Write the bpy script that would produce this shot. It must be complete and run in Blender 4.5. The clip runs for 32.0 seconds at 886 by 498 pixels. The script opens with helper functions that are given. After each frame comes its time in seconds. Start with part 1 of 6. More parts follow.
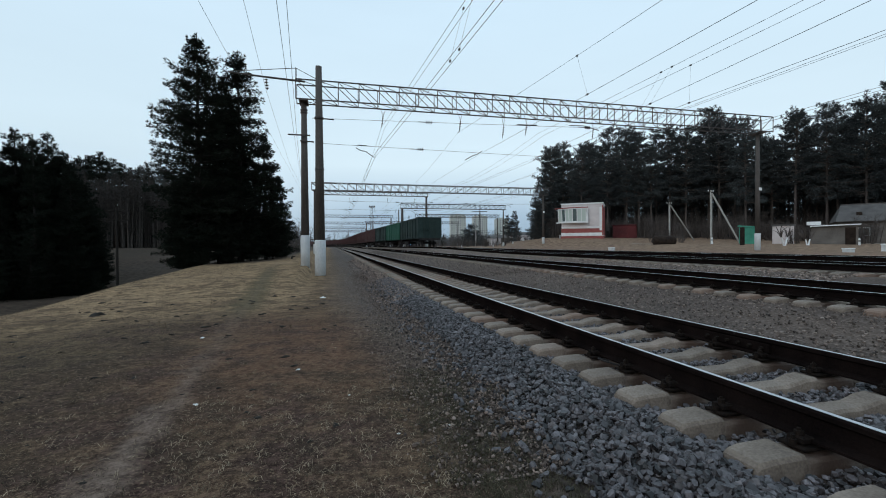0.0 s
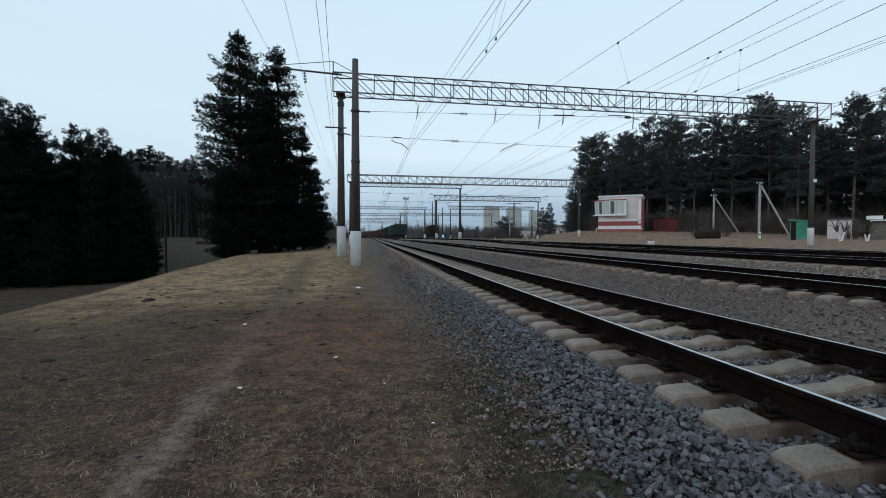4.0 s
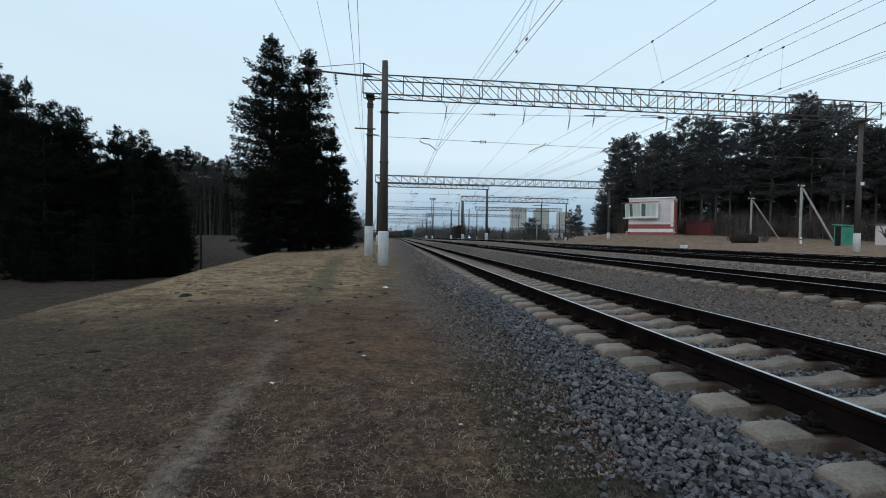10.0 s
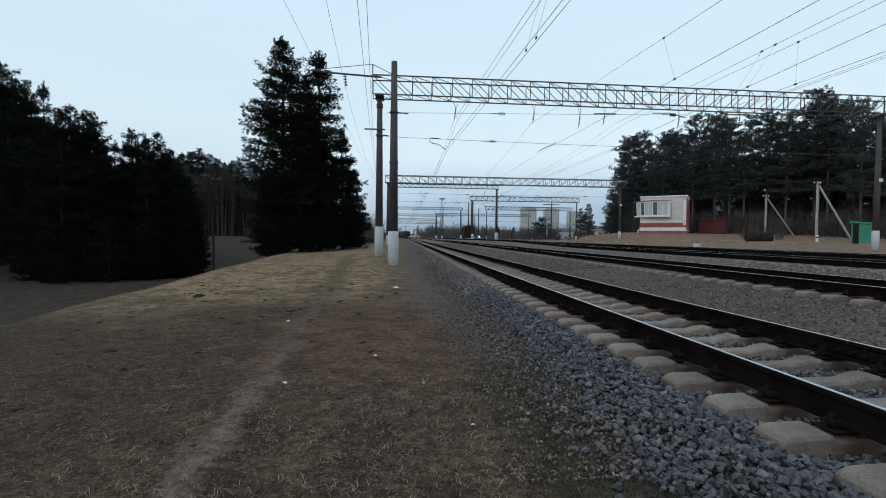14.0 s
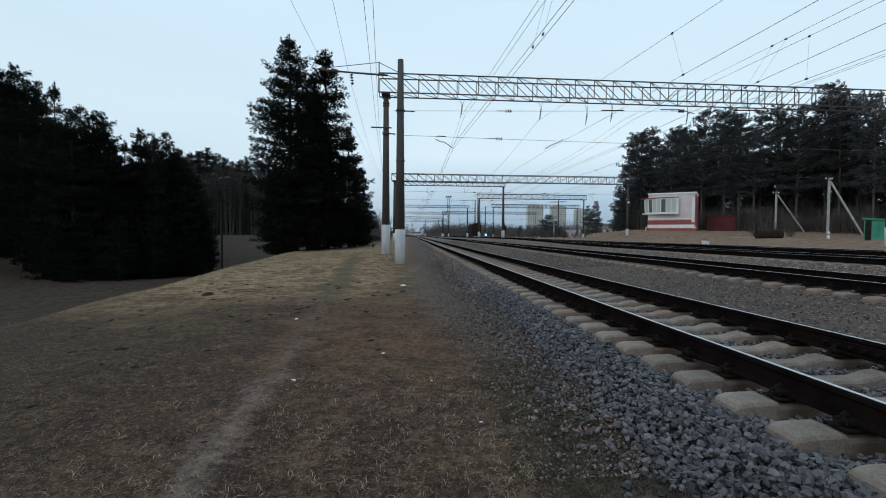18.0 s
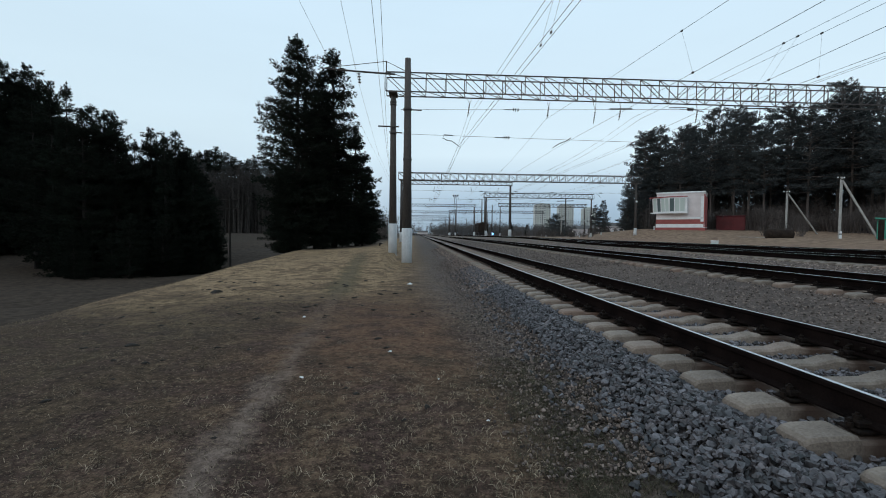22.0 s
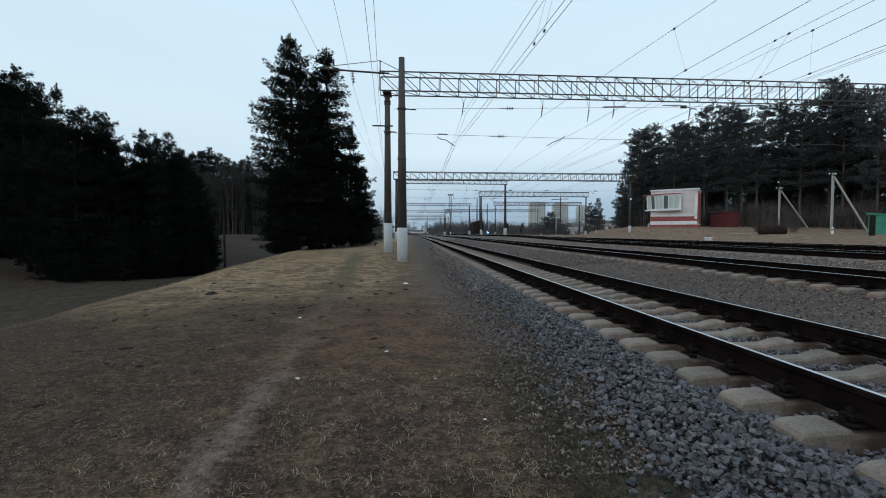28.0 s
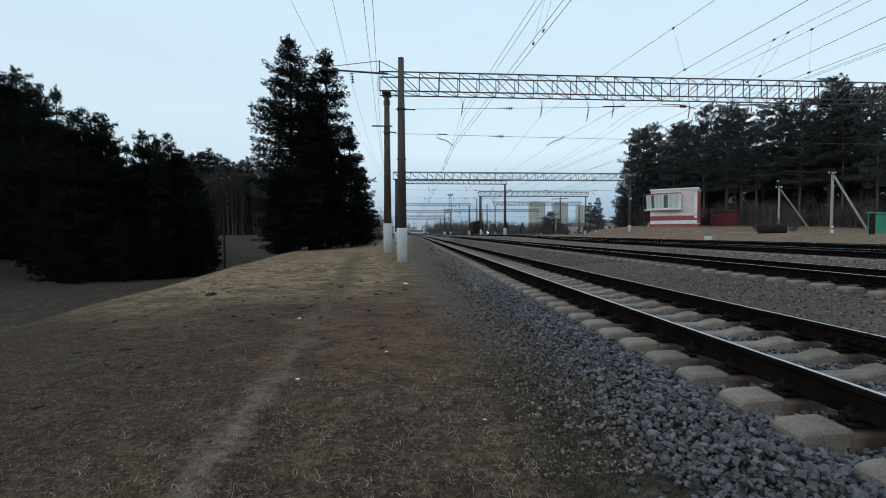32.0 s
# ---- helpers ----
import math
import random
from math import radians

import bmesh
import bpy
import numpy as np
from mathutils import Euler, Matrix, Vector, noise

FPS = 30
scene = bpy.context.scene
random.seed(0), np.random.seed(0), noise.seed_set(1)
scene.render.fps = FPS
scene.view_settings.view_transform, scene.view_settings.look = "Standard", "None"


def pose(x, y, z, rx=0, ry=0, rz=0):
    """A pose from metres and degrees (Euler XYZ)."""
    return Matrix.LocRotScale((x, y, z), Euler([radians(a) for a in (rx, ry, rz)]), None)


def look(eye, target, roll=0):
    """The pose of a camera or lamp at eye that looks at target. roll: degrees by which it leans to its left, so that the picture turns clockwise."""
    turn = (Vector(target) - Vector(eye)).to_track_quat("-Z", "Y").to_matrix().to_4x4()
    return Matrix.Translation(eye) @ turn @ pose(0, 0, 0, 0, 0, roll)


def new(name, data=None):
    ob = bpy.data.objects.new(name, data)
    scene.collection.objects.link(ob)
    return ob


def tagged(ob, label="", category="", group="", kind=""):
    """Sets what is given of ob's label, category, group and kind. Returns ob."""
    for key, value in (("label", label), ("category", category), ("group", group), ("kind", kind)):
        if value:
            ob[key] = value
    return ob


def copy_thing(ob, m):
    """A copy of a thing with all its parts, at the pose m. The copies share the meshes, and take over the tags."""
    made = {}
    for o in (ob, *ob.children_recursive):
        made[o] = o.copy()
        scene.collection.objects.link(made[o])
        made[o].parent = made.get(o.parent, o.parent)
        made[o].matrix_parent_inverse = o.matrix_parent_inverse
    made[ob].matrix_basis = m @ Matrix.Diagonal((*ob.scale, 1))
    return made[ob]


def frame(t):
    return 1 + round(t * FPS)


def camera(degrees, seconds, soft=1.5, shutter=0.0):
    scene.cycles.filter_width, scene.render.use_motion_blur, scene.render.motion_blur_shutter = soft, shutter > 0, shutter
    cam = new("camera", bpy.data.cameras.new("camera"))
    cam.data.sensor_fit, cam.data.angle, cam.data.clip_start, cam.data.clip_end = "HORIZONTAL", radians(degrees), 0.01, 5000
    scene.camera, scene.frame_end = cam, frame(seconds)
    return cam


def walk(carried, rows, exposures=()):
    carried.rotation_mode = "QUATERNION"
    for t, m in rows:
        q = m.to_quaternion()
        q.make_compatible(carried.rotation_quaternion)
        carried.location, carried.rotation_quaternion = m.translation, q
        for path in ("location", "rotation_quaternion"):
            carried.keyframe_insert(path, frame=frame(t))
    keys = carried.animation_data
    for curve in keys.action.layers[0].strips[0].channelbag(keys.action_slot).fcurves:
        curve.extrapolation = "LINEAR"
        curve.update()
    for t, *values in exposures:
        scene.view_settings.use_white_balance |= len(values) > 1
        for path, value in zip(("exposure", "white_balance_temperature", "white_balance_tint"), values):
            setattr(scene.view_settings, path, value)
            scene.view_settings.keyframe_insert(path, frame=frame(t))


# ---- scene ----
HALF_ANGLE = math.degrees(2 * math.atan(784 / 790))
cam = camera(HALF_ANGLE, 32.0, soft=1.0)


def gaze(x, y, z, yaw, pitch, roll):
    """Camera pose from its place, heading right of the tracks, tilt and lean in degrees."""
    a, p = radians(yaw), radians(pitch)
    way = Vector((math.sin(a) * math.cos(p), math.cos(a) * math.cos(p), math.sin(p)))
    eye = Vector((x, y, z))
    return look(eye, eye + way, roll)


walk(cam, [(t, gaze(*row)) for t, *row in (
    (0, 0.0824, -0.0043, 0.9998, 14.148, -0.606, -0.365),
    (0.5, 0.0813, 0.0019, 0.995, 13.099, -0.829, -0.391),
    (1, 0.076, -0.0041, 0.9974, 12.287, -1.006, -0.377),
    (1.5, 0.0698, -0.0019, 0.9999, 11.584, -1.123, -0.311),
    (2, 0.0659, -0.0098, 0.9998, 11.144, -1.298, -0.162),
    (2.5, 0.0659, -0.0035, 0.9982, 10.693, -1.497, -0.07),
    (3, 0.0765, -0.0124, 1.0002, 10.453, -1.533, -0.068),
    (3.5, 0.069, -0.012, 1.002, 10.171, -1.583, 0.026),
    (5.5, 0.0527, 0.0011, 1, 9.019, -1.708, 0.382),
    (6, 0.0494, -0.0024, 0.9992, 8.686, -1.743, 0.409),
    (6.5, 0.0414, -0.0085, 1.0003, 8.398, -1.8, 0.475),
    (7, 0.0329, -0.0144, 1.0065, 8, -1.78, 0.532),
    (7.5, 0.0311, -0.0163, 1.0049, 7.667, -1.671, 0.605),
    (8, 0.0302, -0.0092, 1.0052, 7.394, -1.616, 0.712),
    (8.5, 0.0251, -0.0104, 1.0029, 7.161, -1.565, 0.803),
    (9, 0.0228, -0.0076, 1.0042, 6.951, -1.576, 0.894),
    (9.5, 0.0244, -0.0041, 1.0009, 6.736, -1.543, 0.888),
    (10, 0.0263, -0.0092, 1.006, 6.565, -1.562, 0.863),
    (10.5, 0.0234, -0.008, 1.006, 6.47, -1.555, 0.802),
    (11, 0.0208, -0.0111, 1.0029, 6.322, -1.474, 0.764),
    (11.5, 0.0159, -0.0126, 1.0047, 6.211, -1.431, 0.817),
    (12, 0.0126, -0.0133, 1.0055, 6.032, -1.397, 0.859),
    (12.5, 0.014, -0.0121, 1.0042, 5.873, -1.39, 0.857),
    (13, 0.0172, -0.0044, 1.0038, 5.679, -1.461, 0.762),
    (13.5, 0.0163, -0.0019, 1.0014, 5.499, -1.508, 0.631),
    (14, 0.0131, -0.0034, 1.0035, 5.318, -1.589, 0.557),
    (14.5, 0.0101, -0.0062, 1.0049, 5.152, -1.628, 0.468),
    (16.5, 0.0079, -0.0001, 1.0026, 4.666, -1.738, 0.337),
    (17, 0.0073, 0.0015, 1.0021, 4.594, -1.768, 0.316),
    (17.5, 0.0054, -0.0053, 1.0055, 4.524, -1.815, 0.298),
    (18, 0.0054, -0.0034, 1.0036, 4.474, -1.853, 0.371),
    (18.5, 0.0055, -0.004, 1.0018, 4.468, -1.843, 0.359),
    (19, 0.0042, -0.0022, 1.0008, 4.396, -1.838, 0.36),
    (19.5, -0.0014, -0.0059, 1.0028, 4.317, -1.862, 0.398),
    (20, -0.0017, -0.007, 1.0035, 4.147, -1.866, 0.405),
    (20.5, -0.0027, -0.0058, 1.0013, 3.991, -1.87, 0.446),
    (21, -0.0032, -0.0062, 1.0021, 3.843, -1.927, 0.504),
    (21.5, -0.0082, -0.0066, 1.0022, 3.737, -1.973, 0.554),
    (22, -0.0039, -0.006, 0.9996, 3.625, -1.995, 0.508),
    (22.5, -0.0038, -0.004, 1.0016, 3.571, -2.066, 0.499),
    (23, -0.0017, -0.0052, 1.0036, 3.583, -2.08, 0.352),
    (23.5, -0.001, -0.0051, 1.004, 3.676, -2.06, 0.211),
    (24, -0.0043, -0.0085, 1.0026, 3.806, -2.042, 0.187),
    (24.5, -0.0031, -0.0035, 1.0016, 3.904, -2.039, 0.132),
    (25, 0.0008, -0, 1.0019, 3.987, -2.057, 0.005),
    (25.5, 0.0013, -0.002, 1.0011, 4.057, -2.059, -0.083),
    (27.5, 0.0003, -0.0023, 0.9992, 4.207, -2.055, -0.043),
    (28, -0.0004, -0.0006, 1, 4.199, -2.099, -0.007),
    (28.5, -0.0017, -0.0016, 1.0043, 4.154, -2.154, -0.062),
    (29, -0.0003, -0.0024, 1.0002, 4.157, -2.146, -0.092),
    (29.5, -0, -0.0007, 1, 4.149, -2.157, -0.108),
    (30, 0, -0.0028, 1.0012, 4.151, -2.188, -0.123),
    (30.5, 0.0021, -0.0048, 1.0014, 4.122, -2.177, -0.163),
    (31, 0.0004, -0.0065, 1.0012, 4.115, -2.121, -0.193),
    (31.5, 0.0022, -0.0016, 1.0003, 4.142, -2.105, -0.21),
    (32, 0.0046, -0.0008, 1.0015, 4.205, -2.094, -0.189),
)])

# ---- sky and light ----
SUN_UP, SUN_TURN = radians(7), radians(235)
world = bpy.data.worlds.new("dusk_sky")
scene.world = world
world.use_nodes = True
wn, wl = world.node_tree.nodes, world.node_tree.links
wn.clear()
w_out = wn.new("ShaderNodeOutputWorld")
w_bg = wn.new("ShaderNodeBackground")
w_sky = wn.new("ShaderNodeTexSky")
w_sky.sky_type, w_sky.sun_disc = "NISHITA", False
w_sky.sun_elevation, w_sky.sun_rotation = SUN_UP, SUN_TURN
w_co = wn.new("ShaderNodeTexCoord")
w_sep = wn.new("ShaderNodeSeparateXYZ")


def sky_ramp(stops):
    r = wn.new("ShaderNodeValToRGB")
    for e, (at, col) in enumerate(stops):
        el = r.color_ramp.elements[e] if e < 2 else r.color_ramp.elements.new(at)
        el.position, el.color = at, (col[0] / 10, col[1] / 10, col[2] / 10, 1)
    return r


HIGH = ((0.5, (6.8, 8.8, 10.4)), (1.0, (6.3, 8.5, 10.5)))
w_ramp = sky_ramp(((0.0, (5.6, 6.8, 8.0)), (0.06, (6.1, 7.5, 8.7)), (0.2, (7.0, 8.7, 9.8))) + HIGH)
w_east = sky_ramp(((0.0, (2.9, 4.2, 5.5)), (0.06, (3.8, 5.3, 6.9)), (0.17, (7.4, 9.1, 10.2))) + HIGH)
w_side = wn.new("ShaderNodeMapRange")
w_side.inputs["From Min"].default_value, w_side.inputs["From Max"].default_value = -0.25, 0.1
w_join = wn.new("ShaderNodeMix")
w_join.data_type = "RGBA"
w_noise = wn.new("ShaderNodeTexNoise")
w_noise.inputs["Scale"].default_value = 1.6
w_noise.inputs["Detail"].default_value = 4
w_map = wn.new("ShaderNodeMapping")
w_map.inputs["Scale"].default_value = (1, 1, 5)
w_cloud = wn.new("ShaderNodeMapRange")
w_cloud.inputs["From Min"].default_value, w_cloud.inputs["From Max"].default_value = 0.3, 0.75
w_cloud.inputs["To Min"].default_value, w_cloud.inputs["To Max"].default_value = 9.75, 10.35
w_gain = wn.new("ShaderNodeVectorMath")
w_gain.operation = "SCALE"
w_mix = wn.new("ShaderNodeMix")
w_mix.data_type = "RGBA"
w_mix.inputs["Factor"].default_value = 0.92
wl.new(w_co.outputs["Generated"], w_sep.inputs[0])
wl.new(w_sep.outputs["Z"], w_ramp.inputs[0])
wl.new(w_sep.outputs["Z"], w_east.inputs[0])
wl.new(w_sep.outputs["X"], w_side.inputs["Value"])
wl.new(w_side.outputs[0], w_join.inputs["Factor"])
wl.new(w_ramp.outputs[0], w_join.inputs["A"])
wl.new(w_east.outputs[0], w_join.inputs["B"])
wl.new(w_co.outputs["Generated"], w_map.inputs["Vector"])
wl.new(w_map.outputs[0], w_noise.inputs["Vector"])
wl.new(w_noise.outputs[0], w_cloud.inputs["Value"])
wl.new(w_join.outputs["Result"], w_gain.inputs[0])
wl.new(w_cloud.outputs[0], w_gain.inputs["Scale"])
wl.new(w_sky.outputs[0], w_mix.inputs["A"])
wl.new(w_gain.outputs[0], w_mix.inputs["B"])
wl.new(w_mix.outputs["Result"], w_bg.inputs["Color"])
w_bg.inputs["Strength"].default_value = 0.1
wl.new(w_bg.outputs[0], w_out.inputs[0])

sun = new("sun", bpy.data.lights.new("sun", "SUN"))
sun.data.energy, sun.data.angle, sun.data.color = 0.5, radians(20), (1.0, 0.96, 0.92)
sun.matrix_world = look((0, 0, 60), (60 * math.sin(SUN_TURN + math.pi), 60 * math.cos(SUN_TURN + math.pi), 60 - 30))

scene.view_settings.exposure = 0.0


# ---- materials ----
def material(name, dark, light, rough=0.8, metal=0.0, scale=6.0, fine=60.0, bump=0.3, spread=0.15, stretch=(1, 1, 1), spec=0.3, vary=0.0, island=0.0):
    """Procedural surface: two colours mixed by coarse and fine noise, with relief; vary and island change the tone from piece to piece."""
    m = bpy.data.materials.new(name)
    m.use_nodes = True
    n, l = m.node_tree.nodes, m.node_tree.links
    bsdf = n["Principled BSDF"]
    co = n.new("ShaderNodeTexCoord")
    mp = n.new("ShaderNodeMapping")
    mp.inputs["Scale"].default_value = stretch
    l.new(co.outputs["Object"], mp.inputs["Vector"])
    a, b = n.new("ShaderNodeTexNoise"), n.new("ShaderNodeTexNoise")
    a.inputs["Scale"].default_value, a.inputs["Detail"].default_value = scale, 6
    b.inputs["Scale"].default_value, b.inputs["Detail"].default_value = fine, 5
    l.new(mp.outputs[0], a.inputs["Vector"])
    l.new(mp.outputs[0], b.inputs["Vector"])
    s = n.new("ShaderNodeMath")
    s.operation = "MULTIPLY_ADD"
    s.inputs[1].default_value = 0.45
    l.new(b.outputs[0], s.inputs[0])
    sc = n.new("ShaderNodeMath")
    sc.operation = "MULTIPLY"
    sc.inputs[1].default_value = 0.55
    l.new(a.outputs[0], sc.inputs[0])
    l.new(sc.outputs[0], s.inputs[2])
    r = n.new("ShaderNodeMapRange")
    r.inputs["From Min"].default_value, r.inputs["From Max"].default_value = 0.5 - spread, 0.5 + spread
    l.new(s.outputs[0], r.inputs["Value"])
    mix = n.new("ShaderNodeMix")
    mix.data_type = "RGBA"
    mix.inputs["A"].default_value, mix.inputs["B"].default_value = (*dark, 1), (*light, 1)
    l.new(r.outputs[0], mix.inputs["Factor"])
    last = mix.outputs["Result"]
    for amount, node, out in ((vary, "ShaderNodeObjectInfo", "Random"), (island, "ShaderNodeNewGeometry", "Random Per Island")):
        if amount:
            info = n.new(node)
            rr = n.new("ShaderNodeMapRange")
            rr.inputs["To Min"].default_value, rr.inputs["To Max"].default_value = 1 - amount, 1 + amount
            l.new(info.outputs[out], rr.inputs["Value"])
            g = n.new("ShaderNodeVectorMath")
            g.operation = "SCALE"
            l.new(last, g.inputs[0])
            l.new(rr.outputs[0], g.inputs["Scale"])
            last = g.outputs[0]
    l.new(last, bsdf.inputs["Base Color"])
    bsdf.inputs["Roughness"].default_value, bsdf.inputs["Metallic"].default_value = rough, metal
    bsdf.inputs["Specular IOR Level"].default_value = spec
    if bump:
        bp = n.new("ShaderNodeBump")
        bp.inputs["Strength"].default_value, bp.inputs["Distance"].default_value = bump, 0.02
        l.new(s.outputs[0], bp.inputs["Height"])
        l.new(bp.outputs[0], bsdf.inputs["Normal"])
    return m


def glow(name, colour, strength):
    m = bpy.data.materials.new(name)
    m.use_nodes = True
    b = m.node_tree.nodes["Principled BSDF"]
    b.inputs["Base Color"].default_value = (*colour, 1)
    b.inputs["Emission Color"].default_value = (*colour, 1)
    b.inputs["Emission Strength"].default_value = strength
    return m


def window_glass(name, tint):
    m = bpy.data.materials.new(name)
    m.use_nodes = True
    b = m.node_tree.nodes["Principled BSDF"]
    b.inputs["Base Color"].default_value = (*tint, 1)
    b.inputs["Roughness"].default_value = 0.06
    b.inputs["Specular IOR Level"].default_value = 0.8
    return m


M_CONCRETE = material("weathered_concrete", (0.24, 0.225, 0.205), (0.44, 0.42, 0.39), 0.9, scale=3, fine=45, bump=0.35)
M_POST = material("post_concrete", (0.045, 0.037, 0.033), (0.10, 0.087, 0.08), 0.9, scale=1.5, fine=30, bump=0.25, stretch=(1, 1, 0.25))
M_WHITE = material("whitewash", (0.42, 0.43, 0.44), (0.62, 0.63, 0.63), 0.9, scale=2.5, fine=25, bump=0.25, stretch=(1, 1, 0.4))
M_SLEEPER = material("sleeper_concrete", (0.12, 0.098, 0.082), (0.32, 0.275, 0.238), 0.9, scale=4, fine=55, bump=0.4, vary=0.22, spread=0.2)


def rail_dust(mat):
    n, l = mat.node_tree.nodes, mat.node_tree.links
    bsdf = n["Principled BSDF"]
    src = bsdf.inputs["Base Color"].links[0].from_socket
    co, sep = n.new("ShaderNodeTexCoord"), n.new("ShaderNodeSeparateXYZ")
    l.new(co.outputs["Object"], sep.inputs[0])
    ab, off, noi = n.new("ShaderNodeMath"), n.new("ShaderNodeMath"), n.new("ShaderNodeTexNoise")
    ab.operation, off.operation = "ABSOLUTE", "SUBTRACT"
    l.new(sep.outputs["X"], ab.inputs[0])
    l.new(ab.outputs[0], off.inputs[0])
    off.inputs[1].default_value = 0.80
    far, wob, fac = n.new("ShaderNodeMath"), n.new("ShaderNodeMath"), n.new("ShaderNodeMapRange")
    far.operation, wob.operation = "ABSOLUTE", "MULTIPLY_ADD"
    l.new(off.outputs[0], far.inputs[0])
    noi.inputs["Scale"].default_value, noi.inputs["Detail"].default_value = 9, 5
    l.new(noi.outputs[0], wob.inputs[0])
    wob.inputs[1].default_value = 0.22
    l.new(far.outputs[0], wob.inputs[2])
    fac.inputs["From Min"].default_value, fac.inputs["From Max"].default_value = 0.36, 0.22
    fac.inputs["To Max"].default_value = 0.85
    l.new(wob.outputs[0], fac.inputs["Value"])
    mix = n.new("ShaderNodeMix")
    mix.data_type = "RGBA"
    l.new(fac.outputs[0], mix.inputs["Factor"])
    l.new(src, mix.inputs["A"])
    mix.inputs["B"].default_value = (0.052, 0.030, 0.022, 1)
    # some sleepers are stained reddish by brake dust all over
    info, share = n.new("ShaderNodeObjectInfo"), n.new("ShaderNodeMapRange")
    l.new(info.outputs["Random"], share.inputs["Value"])
    share.inputs["From Min"].default_value, share.inputs["From Max"].default_value, share.inputs["To Max"].default_value = 0.62, 0.95, 0.6
    red = n.new("ShaderNodeMix")
    red.data_type = "RGBA"
    l.new(share.outputs[0], red.inputs["Factor"])
    l.new(mix.outputs["Result"], red.inputs["A"])
    red.inputs["B"].default_value = (0.165, 0.095, 0.068, 1)
    l.new(red.outputs["Result"], bsdf.inputs["Base Color"])
    return mat


M_SLEEPERNEAR = rail_dust(material("rust_stained_sleeper_concrete", (0.105, 0.079, 0.063), (0.315, 0.258, 0.212), 0.9, scale=5, fine=55, bump=0.4, vary=0.25, spread=0.2))
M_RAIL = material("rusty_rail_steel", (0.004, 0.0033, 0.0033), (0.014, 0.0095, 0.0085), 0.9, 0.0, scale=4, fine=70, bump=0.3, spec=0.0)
M_RAILTOP = material("polished_rail_head", (0.50, 0.505, 0.52), (0.68, 0.685, 0.70), 0.45, 1.0, scale=3, fine=40, bump=0.05, stretch=(8, 0.4, 8))
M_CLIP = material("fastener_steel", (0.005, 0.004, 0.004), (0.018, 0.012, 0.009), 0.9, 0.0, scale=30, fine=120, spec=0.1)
M_STONE = material("ballast_stone", (0.025, 0.0228, 0.0243), (0.102, 0.093, 0.099), 0.55, scale=9, fine=60, bump=0.12, spread=0.2, vary=0.4, island=0.9, spec=0.5)
M_STONEWARM = material("brown_dusted_ballast", (0.078, 0.058, 0.049), (0.200, 0.152, 0.128), 0.85, scale=9, fine=60, bump=0.2, vary=0.3, island=0.85)
M_STONEPALE = material("pale_brown_gravel", (0.085, 0.066, 0.056), (0.250, 0.198, 0.170), 0.85, scale=9, fine=60, bump=0.2, vary=0.3, island=0.7)
M_STEEL = material("painted_truss_steel", (0.035, 0.028, 0.026), (0.085, 0.072, 0.068), 0.6, 0.2, scale=4, fine=40, bump=0.15)
M_WIRE = material("overhead_wire", (0.05, 0.05, 0.05), (0.10, 0.095, 0.09), 0.5, 0.5, scale=10, fine=50, bump=0.0)
M_PORCELAIN = material("brown_porcelain", (0.025, 0.018, 0.016), (0.05, 0.035, 0.03), 0.25, scale=20, fine=60, bump=0.0, spec=0.5)
M_BARK = material("pine_bark", (0.038, 0.032, 0.030), (0.125, 0.100, 0.088), 0.95, scale=3, fine=25, bump=0.6, stretch=(1, 1, 0.3))
# darker copy of the bark, with tree shade put into its colour
M_BARKDARK = material("dark_bark", (0.008, 0.007, 0.006), (0.024, 0.019, 0.016), 0.95, scale=3, fine=25, bump=0.6, stretch=(1, 1, 0.3))
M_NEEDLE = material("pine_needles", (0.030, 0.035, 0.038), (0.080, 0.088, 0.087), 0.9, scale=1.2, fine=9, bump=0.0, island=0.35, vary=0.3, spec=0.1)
# near-black needle copy: shade of the silhouetted conifers put into the colour
M_SHADENEEDLE = material("shaded_needles", (0.006, 0.008, 0.006), (0.018, 0.023, 0.016), 0.95, scale=1.2, fine=9, bump=0.0, island=0.3, vary=0.15, spec=0.05)
M_TWIG = material("bare_twigs", (0.052, 0.044, 0.041), (0.125, 0.105, 0.096), 0.95, scale=2, fine=20, bump=0.0, island=0.3, vary=0.3, spec=0.1)
# leafless wood far off, its colour paled to carry the haze
M_HAZEWOOD = material("hazy_far_wood", (0.075, 0.072, 0.072), (0.145, 0.135, 0.130), 0.95, scale=0.2, fine=2, bump=0.0, island=0.35, spec=0.1)
M_DARKTWIG = material("dark_twigs", (0.030, 0.026, 0.024), (0.075, 0.064, 0.058), 0.95, scale=2, fine=20, bump=0.0, island=0.3, spec=0.1)
M_DRY = material("dry_grass_blades", (0.060, 0.044, 0.030), (0.180, 0.137, 0.095), 0.9, scale=2, fine=20, bump=0.0, island=0.6, spec=0.1)
M_GREEN = material("green_grass_blades", (0.036, 0.033, 0.021), (0.078, 0.069, 0.044), 0.9, scale=2, fine=20, bump=0.0, island=0.4, spec=0.1)
M_WALLWHITE = material("painted_pink_white_render", (0.50, 0.44, 0.43), (0.63, 0.565, 0.55), 0.85, scale=1.2, fine=18, bump=0.15)
M_WALLRED = material("painted_brick_red", (0.22, 0.06, 0.055), (0.34, 0.10, 0.09), 0.85, scale=1.5, fine=18, bump=0.2)
M_TRIM = material("white_trim", (0.60, 0.60, 0.60), (0.76, 0.76, 0.75), 0.7, scale=2, fine=20, bump=0.1)
M_GLASS = window_glass("dusk_window_glass", (0.10, 0.13, 0.13))
